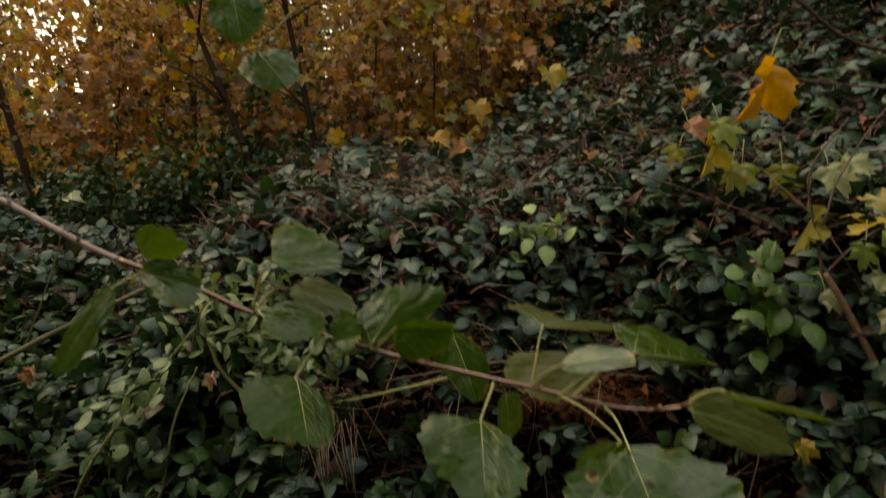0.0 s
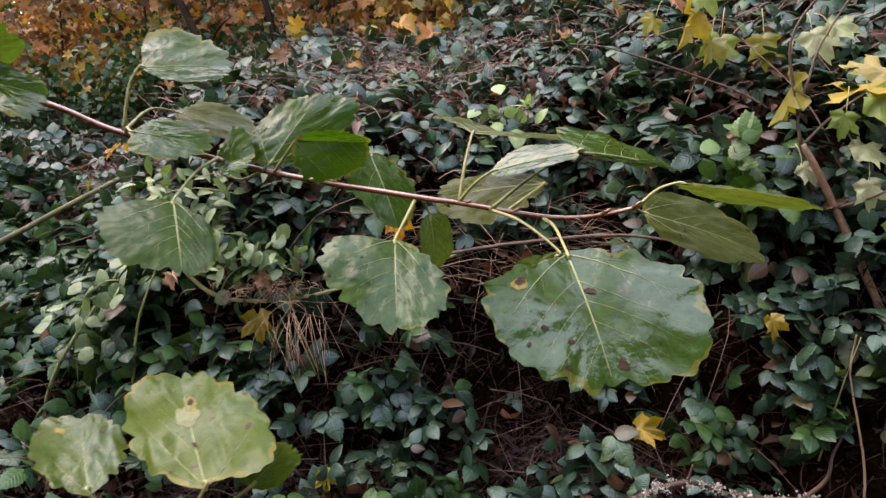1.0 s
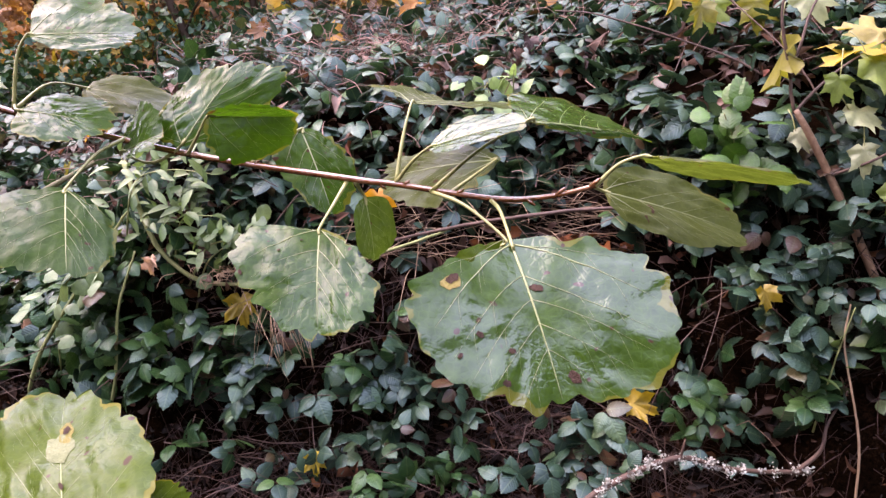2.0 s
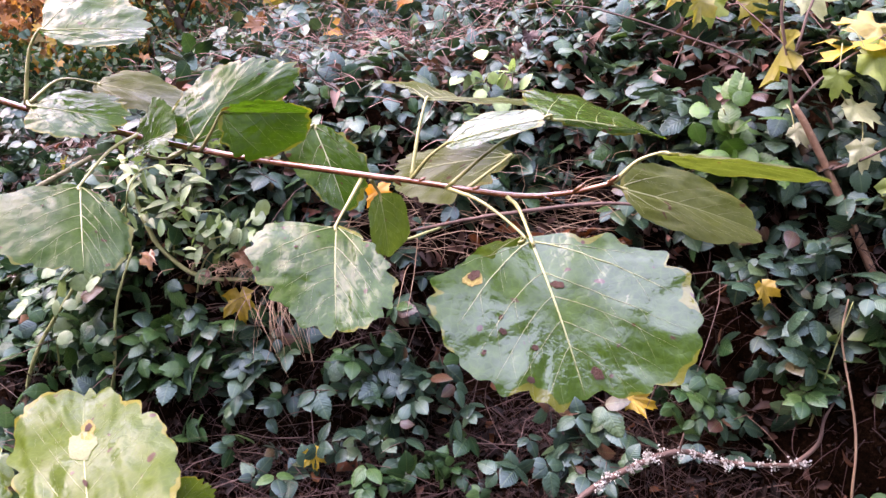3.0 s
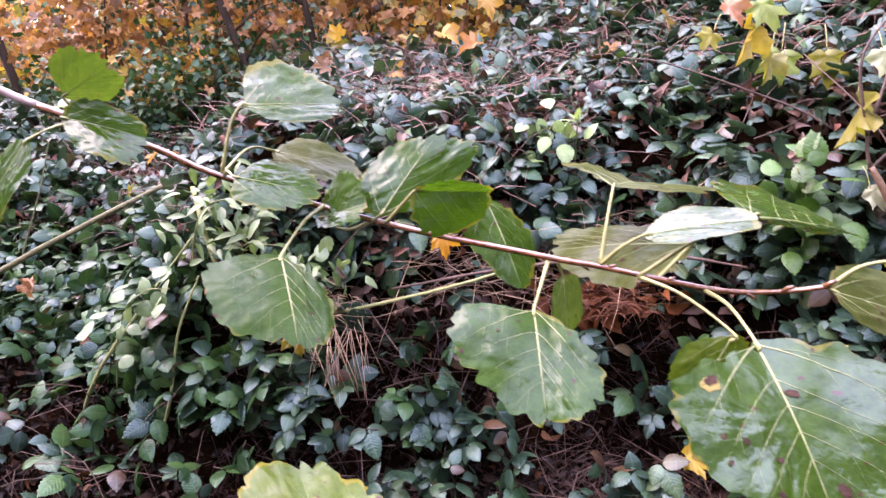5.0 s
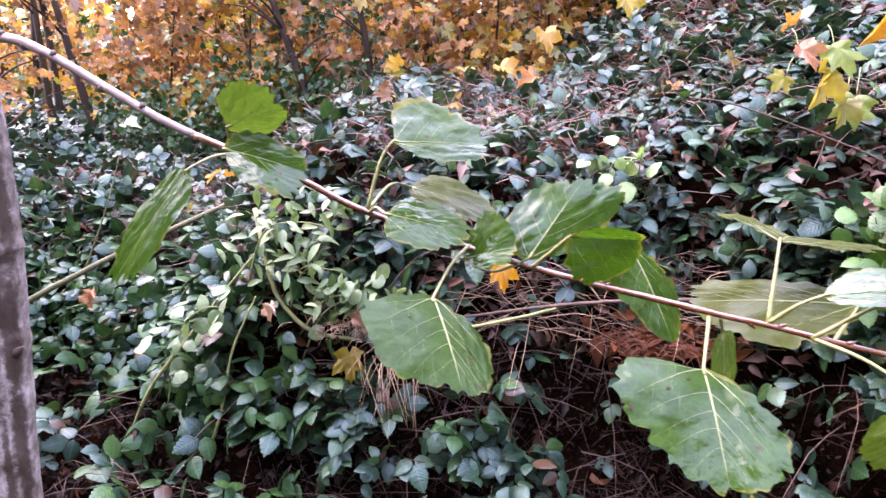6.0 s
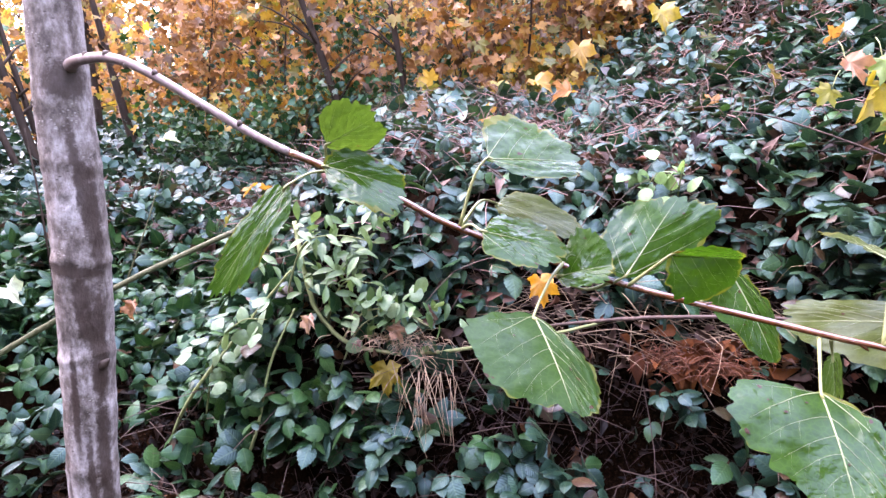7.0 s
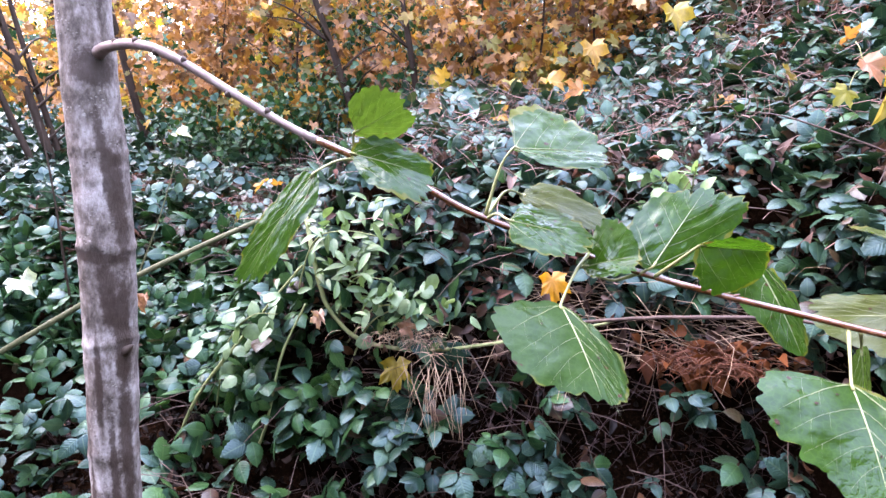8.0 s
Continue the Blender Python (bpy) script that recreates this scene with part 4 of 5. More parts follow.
# low bright maple seedlings at the edge of the wood
for b, sd, mt, h, nl in (((-0.62, 4.75), 12, MAPLE, 1.3, 170), ((-0.2, 4.9), 13, MAPLE_GOLD, 1.6, 230), ((0.2, 5.1), 14, MAPLE, 1.5, 200), ((0.6, 5.3), 15, MAPLE_GOLD, 1.4, 180), ((-1.9, 5.0), 16, MAPLE_GOLD, 1.8, 260), ((-2.6, 5.1), 17, MAPLE_BROWN, 1.6, 220), ((-1.5, 5.0), 18, MAPLE_BROWN, 1.2, 150)):
    maple_tree(b, (0.05, -0.1), h, 0.012, (0.1, h * 1.1, 0.45), nl, sd, size=0.064, mat=mt, branches=9, label="low maple seedling with large orange and yellow leaves")
# bare multi-stemmed clump and distant stems
for b, lean, h, r, nl, sd in (
    ((-3.22, 4.0), (-0.75, 0.1), 2.6, 0.032, 40, 21),
    ((-3.18, 4.1), (-0.8, 0.2), 2.6, 0.024, 40, 22),
    ((-3.12, 3.9), (-1.1, 0.0), 2.4, 0.024, 40, 23),
    ((-2.98, 4.85), (-0.75, -0.1), 2.6, 0.036, 60, 24),
    ((-3.7, 5.2), (-0.5, 0.2), 3.2, 0.03, 200, 25),
    ((-4.6, 6.5), (-0.3, 0.0), 3.6, 0.04, 500, 26),
    ((-5.4, 7.2), (0.3, 0.0), 3.6, 0.04, 500, 27),
):
    maple_tree(b, lean, h, r, (0.6, 3.6, 0.7), nl, sd, branches=9, label="bare dark stem of a woodland clump")


def shrub(base, height, spread, leaves, seed, label):
    """A low dark evergreen bush: stems from the ground and small leaves."""
    rg = np.random.RandomState(seed)
    z0 = float(ground_height(*base))
    t = thing("shrub", (base[0], base[1], z0), label, "shrub", "dark shrubs under the maples")
    pieces, ends = [], []
    for i in range(9):
        e = np.array((base[0] + rg.uniform(-1, 1) * spread, base[1] + rg.uniform(-0.4, 0.4) * spread, z0 + height * rg.uniform(0.5, 1.0)))
        pieces.append(tube(spline([(base[0], base[1], z0 - 0.05), (e + np.array((base[0], base[1], z0 + height * 0.3))) / 2, e], 8), [0.008, 0.002], 5))
        ends += [e, e * 0.6 + np.array((base[0], base[1], z0)) * 0.4]
    part_world("framework", mesh_from("framework", *joined(pieces), TREEBARK), t)
    c = np.array(ends)[rg.randint(0, len(ends), leaves)] + rg.normal(0, 0.3, (leaves, 3)) * np.array((spread, spread * 0.6, height * 0.6))
    c[:, 2] = np.maximum(c[:, 2], z0 + 0.03)
    me = scatter_mesh("foliage", *OVATE, frames_from(rg.normal(0, 0.7, (leaves, 3)), rg.normal(0, 0.5, (leaves, 3)) + np.array((0, -0.4, 0.6))), c, rg.uniform(0.035, 0.06, leaves), BRAMBLE_GREEN)
    part_world("foliage", me, t)


for i, (b, h, s, n) in enumerate((((-2.5, 4.7), 0.55, 0.5, 700), ((-1.72, 4.5), 0.7, 0.42, 800), ((-0.95, 4.5), 0.45, 0.35, 450), ((-2.2, 4.4), 0.5, 0.4, 600), ((-1.75, 5.15), 1.1, 0.6, 1000), ((-1.15, 5.3), 1.3, 0.6, 1000), ((-0.5, 5.5), 0.6, 0.5, 600), ((0.1, 5.8), 0.5, 0.5, 500), ((0.9, 5.4), 0.7, 0.5, 700), ((-1.5, 7.4), 2.0, 1.0, 1500), ((-0.3, 7.6), 2.0, 1.0, 1500), ((-2.6, 7.6), 1.8, 0.9, 1100), ((0.9, 7.8), 2.0, 1.0, 1500))):
    shrub(b, h, s, n, 300 + i, "low dark green shrub under the maples")


def distant_wood():
    """Far woodland: stems and leaf clumps out to where nothing can be told apart."""
    rg = np.random.RandomState(77)
    pieces, cs = [], []
    for i in range(120):
        y = rg.uniform(9, 28)
        x = rg.uniform(-1.1, 0.9) * y
        z = float(ground_height(x, y)) - 0.2
        h, r = rg.uniform(5, 9), rg.uniform(0.05, 0.14)
        ln = spline([(x, y, z), (x + rg.uniform(-0.3, 0.3), y, z + h / 2), (x + rg.uniform(-0.6, 0.6), y, z + h)], 6)
        pieces.append(tube(ln, [r, r * 0.3], 6))
        thin = 0.35 if x / y < -0.6 else 1.0
        k = int(330 * thin)
        cs.append(np.stack([x + rg.normal(0, 1.1, k), y + rg.normal(0, 1.0, k), z + rg.uniform(0.1, 1, k) * h * 0.8], 1))
    c = np.concatenate(cs)
    n = len(c)
    wood = thing("distant_woodland", (0, 15, float(ground_height(0, 15))), "distant woodland of thin stems in yellow autumn leaf", "woodland", kind="stuff")
    part_world("stems", mesh_from("stems", *joined(pieces), TREEBARK), wood)
    me = scatter_mesh("foliage", *MAPLE_LEAF, frames_from(rg.normal(0, 1, (n, 3)), rg.normal(0, 0.7, (n, 3)) + np.array((0, -0.5, 0.6))), c, rg.uniform(0.09, 0.2, n), MAPLE)
    part_world("foliage", me, wood)
    # undergrowth that closes the view low between the stems
    for seed, mat, count in ((5, MAPLE_BROWN, 7000), (6, BRAMBLE_GREEN, 5000), (7, MAPLE_GOLD, 3000)):
        rg = np.random.RandomState(seed)
        y = rg.uniform(8, 15, count)
        x = rg.uniform(-1.15, 0.8, count) * y
        z = ground_height(x, y) + 1.3 * rg.uniform(0, 1, count) ** 1.6
        me = scatter_mesh("undergrowth", *MAPLE_LEAF, frames_from(rg.normal(0, 1, (count, 3)), rg.normal(0, 0.7, (count, 3)) + np.array((0, -0.5, 0.6))), np.stack([x, y, z], 1), rg.uniform(0.07, 0.16, count), mat)
        part_world("undergrowth", me, wood)


distant_wood()


def sky_screen_behind():
    """Unseen leaf screen added behind and beside the path to block low sky: tall on the east side, lower to the west,
    open overhead.
    """
    rg = np.random.RandomState(91)
    n = 9500
    a = rg.uniform(math.radians(-205), math.radians(38), n)
    r = rg.uniform(4.6, 8.5, n)
    x, y = r * np.cos(a), r * np.sin(a) + 1.0
    # extra height behind keeps low skylight off the bank's face
    tall = 5.3 + 1.1 * np.cos(a) + 1.7 * np.clip(-np.sin(a), 0, 1) + 0.8 * np.sin(5 * a) + 0.6 * np.sin(13 * a + 1)
    z = ground_height(x, y) + rg.uniform(0, 1, n) * tall
    wood = thing("unseen_leaf_screen", (0, -6.0, float(ground_height(0, -6.0))), "unseen ring of dark leaves and stems added to block low sky", "woodland", kind="stuff")
    pieces = []
    for k in range(30):
        b = math.radians(-205 + 243 * k / 29)
        px, py = 7 * math.cos(b), 7 * math.sin(b) + 1.0
        pz = float(ground_height(px, py)) - 0.2
        h = 5.2 + 1.1 * math.cos(b) + 1.7 * max(0.0, -math.sin(b))
        pieces.append(tube(spline([(px, py, pz), (px + 0.1, py, pz + h / 2), (px - 0.1, py, pz + h)], 6), [0.12, 0.04], 7))
    part_world("stems", mesh_from("stems", *joined(pieces), TREEBARK), wood)
    me = scatter_mesh("foliage", *OVATE, frames_from(rg.normal(0, 1, (n, 3)), rg.normal(0, 0.8, (n, 3)) + np.array((0, 0, 0.5))), np.stack([x, y, z], 1), rg.uniform(0.25, 0.55, n), BRAMBLE_GREEN)
    part_world("foliage", me, wood)


sky_screen_behind()

def caught_leaves(n, seed):
    """Fallen maple leaves lying on top of the brambles."""
    rg = np.random.RandomState(seed)
    x, y = rg.uniform(-1.6, 2.6, n), 2.9 + 2.6 * rg.uniform(0, 1, n) ** 0.7
    p = np.stack([x, y, ground_height(x, y) + rg.uniform(0.1, 0.3, n)], 1)
    me = scatter_mesh("fallen_leaves", *MAPLE_LEAF, frames_from(rg.normal(0, 0.8, (n, 3)) + np.array((0, -0.4, -0.3)), rg.normal(0, 0.4, (n, 3)) + np.array((0, -0.5, 0.7))), p, rg.uniform(0.035, 0.085, n), MAPLE)
    return tagged(new("fallen_leaves", me), "orange and yellow maple leaves fallen on the brambles", "fallen leaves", kind="stuff")


caught_leaves(110, 88)

# ---------------------------------------------------------------- bramble thicket
def ground_normal(x, y):
    e = 0.03
    gx_ = (ground_height(x + e, y) - ground_height(x - e, y)) / (2 * e)
    gy_ = (ground_height(x, y + e) - ground_height(x, y - e)) / (2 * e)
    nn = np.stack([-gx_, -gy_, np.ones_like(gx_)], 1)
    return nn / np.linalg.norm(nn, axis=1)[:, None]


def cover(x, y, z):
    """How thickly brambles cover the bank: thin on the undercut face, thick above and to the west."""
    face = smooth(-0.55, -0.3, x) * (1 - smooth(0.45, 0.62, z))
    hollow = np.exp(-((x - 0.5) / 0.32) ** 2 - ((z - 0.33) / 0.2) ** 2)
    patch = np.array([noise.noise(Vector((a * 2.6, b * 2.6, 3.0 + 2.6 * c))) for a, b, c in zip(x, y, z)])
    d = 0.76 + 0.9 * patch
    d = d * (1 - 0.78 * face) * (1 - 0.95 * np.clip(hollow * 1.4, 0, 1))
    d *= 1 - 0.25 * smooth(4.2, 5.2, y)
    d *= 1 - 0.86 * (1 - smooth(-0.06, 0.2, z))
    return np.clip(d, 0, 1)


def sample_bank(rg, n, xr, yr):
    x, y = rg.uniform(*xr, n), rg.uniform(*yr, n)
    nn = ground_normal(x, y)
    keep = rg.uniform(0, 4.0, n) < 1 / nn[:, 2]
    x, y, nn = x[keep], y[keep], nn[keep]
    z = ground_height(x, y)
    keep = (rg.uniform(0, 1, len(x)) < cover(x, y, z)) & (np.abs(x) < 0.95 * y + 0.6)
    return np.stack([x, y, z], 1)[keep], nn[keep]


def compound_leaves(rg, p, nn, size=(0.034, 0.09), reach=(0.02, 0.16), up=0.75, wild=0.5):
    """Leaflets of bramble leaves: three or five to a leaf, round the end of a stalk."""
    n = len(p)
    c = p + nn * rg.uniform(*reach, n)[:, None] + np.array((0, 0, 1.0)) * rg.uniform(0, 0.05, n)[:, None]
    nrm = np.array((0, -0.2, 0)) + np.outer(np.broadcast_to(up, n), (0, 0, 1.0)) + 0.35 * nn + rg.normal(0, 1.0, (n, 3)) * np.broadcast_to(wild, n)[:, None]
    ax = rg.normal(0, 0.7, (n, 3)) + 0.6 * nn + np.array((0, -0.35, -0.15))
    R = frames_from(ax, nrm)
    s = rg.uniform(*size, n)
    five = rg.uniform(0, 1, n) < 0.35
    outR, outT, outS = [], [], []
    for ang, f, only5 in ((0, 1.0, False), (68, 0.85, False), (-68, 0.85, False), (118, 0.62, True), (-118, 0.62, True)):
        sel = five if only5 else np.ones(n, bool)
        m = int(sel.sum())
        a = np.radians(ang + rg.normal(0, 8, m))
        tilt = np.radians(rg.normal(-6, 14, m))
        ca, sa, ct, st = np.cos(a), np.sin(a), np.cos(tilt), np.sin(tilt)
        local = np.zeros((m, 3, 3))
        local[:, 0, 0], local[:, 0, 1], local[:, 0, 2] = ca, sa * ct, -sa * st
        local[:, 1, 0], local[:, 1, 1], local[:, 1, 2] = -sa, ca * ct, -ca * st
        local[:, 2, 1], local[:, 2, 2] = st, ct
        r = np.einsum("nij,njk->nik", R[sel], local)
        gap = (0.25 if ang == 0 else 0.06) * s[sel]
        outR.append(r)
        outT.append(c[sel] + r[:, :, 1] * gap[:, None])
        outS.append(s[sel] * f * rg.uniform(0.85, 1.1, m))
    return np.concatenate(outR), np.concatenate(outT), np.concatenate(outS)


def bramble_thicket():
    rg = np.random.RandomState(11)
    t = thing("bramble_thicket", (0, 2.4, float(ground_height(0, 2.4))), "dense wet dark-green bramble thicket covering the bank", "brambles")
    p, nn = sample_bank(rg, 38000, (-3.2, 3.0), (1.5, 3.4))
    high = smooth(0.55, 0.85, p[:, 2])
    R, T, S = compound_leaves(rg, p, nn, up=0.75 + 0.5 * high, wild=0.5 - 0.15 * high)
    # the leaves in the middle of the bank are single parts
    near = np.where((abs(T[:, 0]) < 1.3) & (T[:, 1] < 2.75) & (T[:, 2] > -0.2))[0]
    pick = near[np.argsort(T[near][:, 1] - 0.4 * T[near][:, 2])][:300]
    rest = np.ones(len(T), bool)
    rest[pick] = False
    fresh = rest & (rg.uniform(0, 1, len(T)) < 0.12 + 0.6 * (1 - smooth(-0.7, -0.2, T[:, 0])) * (1 - smooth(0.55, 0.85, T[:, 2])))
    dark = rest & ~fresh
    tagged(part_world("foliage", scatter_mesh("foliage", *BRAMBLE_LEAF, R[dark], T[dark], S[dark], BRAMBLE), t), kind="stuff")
    tagged(part_world("foliage", scatter_mesh("foliage", *BRAMBLE_LEAF, R[fresh], T[fresh], S[fresh] * 1.08, BRAMBLE_GREEN), t), kind="stuff")
    p, nn = sample_bank(rg, 80000, (-6.5, 6.5), (3.2, 7.0))
    R2, T2, S2 = compound_leaves(rg, p, nn, reach=(0.0, 0.22), up=1.2, wild=0.38)
    tagged(part_world("far_foliage", scatter_mesh("far_foliage", *OVATE, R2, T2, S2, BRAMBLE), t), kind="stuff")
    return t, [(R[i], T[i], S[i]) for i in pick]


thicket, single_leaflets = bramble_thicket()


def bramble_clumps():
    """Tufts of young bramble leaves that cling to the bare face and the foot of the bank: x, y, z, spread, leaves."""
    rg = np.random.RandomState(19)
    for x, y, z, spread, n in ((-0.28, 2.02, 0.03, 0.1, 8), (-0.12, 2.02, 0.07, 0.11, 12), (0.03, 2.02, 0.10, 0.11, 13), (0.14, 2.0, 0.04, 0.1, 10),
                               (0.0, 1.93, -0.08, 0.1, 13), (-0.19, 1.93, -0.1, 0.09, 10), (0.13, 1.84, -0.15, 0.08, 10), (-0.06, 1.8, -0.17, 0.08, 7), (-0.34, 1.84, -0.16, 0.1, 9),
                               (0.92, 1.86, 0.0, 0.07, 14), (0.94, 1.84, -0.08, 0.08, 8), (0.52, 1.86, -0.1, 0.09, 15), (0.58, 1.78, -0.16, 0.09, 10),
                               (1.13, 1.78, 0.21, 0.09, 14), (1.17, 1.74, 0.13, 0.07, 9), (1.14, 1.84, 0.42, 0.1, 18), (1.32, 1.74, 0.35, 0.1, 12), (1.33, 1.7, 0.22, 0.1, 10),
                               (-1.8, 2.05, -0.03, 0.13, 14), (-1.6, 2.12, 0.02, 0.12, 12), (-0.52, 2.02, 0.1, 0.09, 10), (0.7, 2.02, 0.06, 0.06, 5), (0.4, 2.14, 0.3, 0.08, 7), (0.3, 1.78, -0.17, 0.07, 6), (1.0, 2.0, 0.76, 0.11, 22), (0.86, 2.08, 0.84, 0.1, 16), (1.14, 1.98, 0.66, 0.1, 16), (1.25, 1.95, 0.8, 0.12, 18)):
        t = thing("bramble_tuft", (x, y + 0.06, z - 0.05), "tuft of wet dark-green bramble leaves on the bare bank", "brambles", "bramble tufts on the bank")
        p = np.array((x, y, z)) + rg.normal(0, 1, (n, 3)) * np.array((spread, 0.05, spread * 0.75)) * 0.75
        nn = np.tile((0.0, -0.6, 0.6), (n, 1))
        R, T, S = compound_leaves(rg, p, nn, size=(0.045, 0.085), reach=(0.0, 0.05), up=0.8, wild=0.4)
        tagged(part_world("foliage", scatter_mesh("foliage", *BRAMBLE_LEAF, R, T, S, BRAMBLE if rg.uniform() < 0.6 else BRAMBLE_GREEN), t), kind="stuff")
        for q in p[::2]:
            part_world("stem", mesh_from("stem", *tube(spline([(x, y + 0.1, z - 0.08), (np.array((x, y + 0.05, z)) + q) / 2, q], 6), [0.002, 0.001], 5), REDSTEM), t, "thin reddish bramble stem")


bramble_clumps()


def stem_litter(name, label, n, xr, yr, material, length, radius, droop, seed, zmin=-9, zmax=9, spread=1.0, lift=0.1):
    """Many thin dead stems that lie over or hang from the bank."""
    rg = np.random.RandomState(seed)
    xs, ys = rg.uniform(*xr, n * 6), rg.uniform(*yr, n * 6)
    zs = ground_height(xs, ys)
    keep = np.where((zs > zmin) & (zs < zmax))[0][:n]
    starts = np.stack([xs, ys, zs], 1)[keep]
    norms = ground_normal(starts[:, 0], starts[:, 1])
    pieces = []
    for p, nn in zip(starts, norms):
        s = p + nn * rg.uniform(0.4 * lift, lift)
        ln = rg.uniform(*length)
        d = np.array((rg.normal(0, spread), rg.normal(-0.2, 0.4), rg.normal(-droop, 0.4)))
        d /= np.linalg.norm(d)
        m = s + d * ln * 0.5 + rg.normal(0, 0.07, 3) * ln
        e = s + d * ln + np.array((0, 0, -0.15 * ln)) + rg.normal(0, 0.1, 3) * ln
        r = rg.uniform(*radius)
        pieces.append(tube(spline([s, m, e], 5), [r, r * 0.8, r * 0.3], 4, False))
    ob = new(name, mesh_from(name, *joined(pieces), material))
    return tagged(ob, label, "dead stems", kind="stuff")


stem_litter("dead_stems", "tangle of thin brown dead bramble stems", 1100, (-2.5, 2.5), (2.1, 4.5), STEM, (0.08, 0.3), (0.001, 0.0024), -0.1, 1, zmin=0.3, lift=0.2)
stem_litter("pink_stems", "thin pinkish dead stems standing out of the brambles", 2000, (-2.2, 2.2), (2.3, 4.4), PINKSTEM, (0.04, 0.14), (0.0009, 0.0022), -0.6, 7, zmin=0.6, lift=0.26)
stem_litter("red_stems", "reddish dead shoots among the brambles", 1300, (-1.5, 2.2), (2.3, 3.6), REDSTEM, (0.06, 0.2), (0.001, 0.0025), -0.4, 2, zmin=0.6, lift=0.12)
stem_litter("root_tangle", "fine dark roots hanging from the undercut bank", 3200, (-0.8, 1.5), (1.5, 2.45), REDSTEM, (0.04, 0.2), (0.0006, 0.0016), 0.5, 3, zmax=0.75, lift=0.1)
stem_litter("straw_ledge", "dry straw-coloured stems lying along the lip of the hollow", 180, (-0.15, 0.8), (2.1, 2.5), STRAW, (0.1, 0.35), (0.0007, 0.0018), 0.0, 8, zmin=0.4, zmax=0.66, spread=1.6, lift=0.12)
stem_litter("dry_twigs", "dry brown twigs lying at the foot of the bank", 350, (-1.6, 1.6), (1.4, 2.3), STEM, (0.15, 0.45), (0.001, 0.0025), 0.3, 4, zmax=0.5, lift=0.12)


def leaf_litter(n, seed):
    """Small brown dead leaves caught on the bare face and foot of the bank."""
    rg = np.random.RandomState(seed)
    x, y = rg.uniform(-1.9, 1.9, n * 3), rg.uniform(1.2, 2.6, n * 3)
    z = ground_height(x, y)
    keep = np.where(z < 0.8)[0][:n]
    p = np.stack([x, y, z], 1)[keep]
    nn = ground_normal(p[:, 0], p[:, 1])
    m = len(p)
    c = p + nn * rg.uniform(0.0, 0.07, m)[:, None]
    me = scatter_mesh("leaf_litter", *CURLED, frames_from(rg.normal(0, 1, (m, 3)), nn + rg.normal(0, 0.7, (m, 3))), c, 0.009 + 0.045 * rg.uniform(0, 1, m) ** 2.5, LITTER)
    return tagged(new("leaf_litter", me), "small brown dead leaves on the bare bank", "leaf litter", kind="stuff")


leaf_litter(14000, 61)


def dead_bramble_leaves(n, seed):
    """Shrivelled brown and reddish leaves that fill the gaps under the living ones on the upper bank."""
    rg = np.random.RandomState(seed)
    x, y = rg.uniform(-3.0, 2.8, n), 2.15 + 2.6 * rg.uniform(0, 1, n) ** 1.2
    z = ground_height(x, y)
    keep = (z > 0.35) & (np.abs(x) < 0.95 * y + 0.4)
    p = np.stack([x, y, z], 1)[keep]
    nn = ground_normal(p[:, 0], p[:, 1])
    m = len(p)
    c = p + nn * rg.uniform(0.02, 0.15, m)[:, None]
    me = scatter_mesh("dead_bramble_leaves", *CURLED, frames_from(rg.normal(0, 1, (m, 3)), nn + rg.normal(0, 0.6, (m, 3))), c, 0.02 + 0.045 * rg.uniform(0, 1, m), SHRIVELLED)
    return tagged(new("dead_bramble_leaves", me), "shrivelled reddish-brown dead leaves among the brambles", "dead leaves", kind="stuff")


dead_bramble_leaves(13000, 62)

# ---------------------------------------------------------------- single sticks and canes
def stick(name, pts, radii, material, label, category, sides=9, n=40, seed=0, twigs=()):
    ob = thing(name, pts[0], label, category)
    rg = np.random.RandomState(seed)
    ln = spline(pts, n)
    ln = ln + rg.normal(0, 0.12 * min(radii), ln.shape)
    part_world("stem", mesh_from("stem", *tube(ln, radii, sides, True, 0.1, random.Random(seed)), material), ob)
    for q, r in twigs:
        part_world("twig", mesh_from("twig", *tube(spline(q, 14), [r, r * 0.4], 6), material), ob)
    return ob


stick("mossy_stick", [(-2.3, 2.35, 0.12), (-1.78, 2.5, 0.446), (-1.131, 2.6, 0.771), (-0.589, 2.9, 1.052), (-0.4, 3.05, 1.12)], [0.013, 0.011, 0.008, 0.005], MOSSY, "long mossy green-brown stick leaning through the brambles", "stick", seed=3,
      twigs=[([(-0.9, 2.72, 0.89), (-0.80, 2.7, 0.98), (-0.72, 2.9, 1.13), (-0.66, 2.95, 1.2)], 0.007), ([(-1.7, 2.52, 0.48), (-1.6, 2.55, 0.75), (-1.56, 2.6, 0.95)], 0.004)])
stick("bramble_cane", [(-0.86, 2.22, 0.82), (-0.805, 2.15, 0.676), (-0.76, 2.14, 0.54), (-0.66, 2.13, 0.44), (-0.532, 2.13, 0.413), (-0.38, 2.1, 0.43), (-0.227, 2.08, 0.465), (0.03, 2.05, 0.54), (0.2, 2.1, 0.58)], [0.0085, 0.0075, 0.006, 0.004], GREENCANE, "arching pale green bramble cane", "cane", seed=4)
stick("bramble_cane", [(-1.45, 2.3, -0.2), (-1.25, 2.15, 0.15), (-1.05, 2.15, 0.42), (-0.86, 2.18, 0.66)], [0.007, 0.006, 0.004], GREENCANE, "pale green bramble cane rising through the leaves", "cane", seed=5)
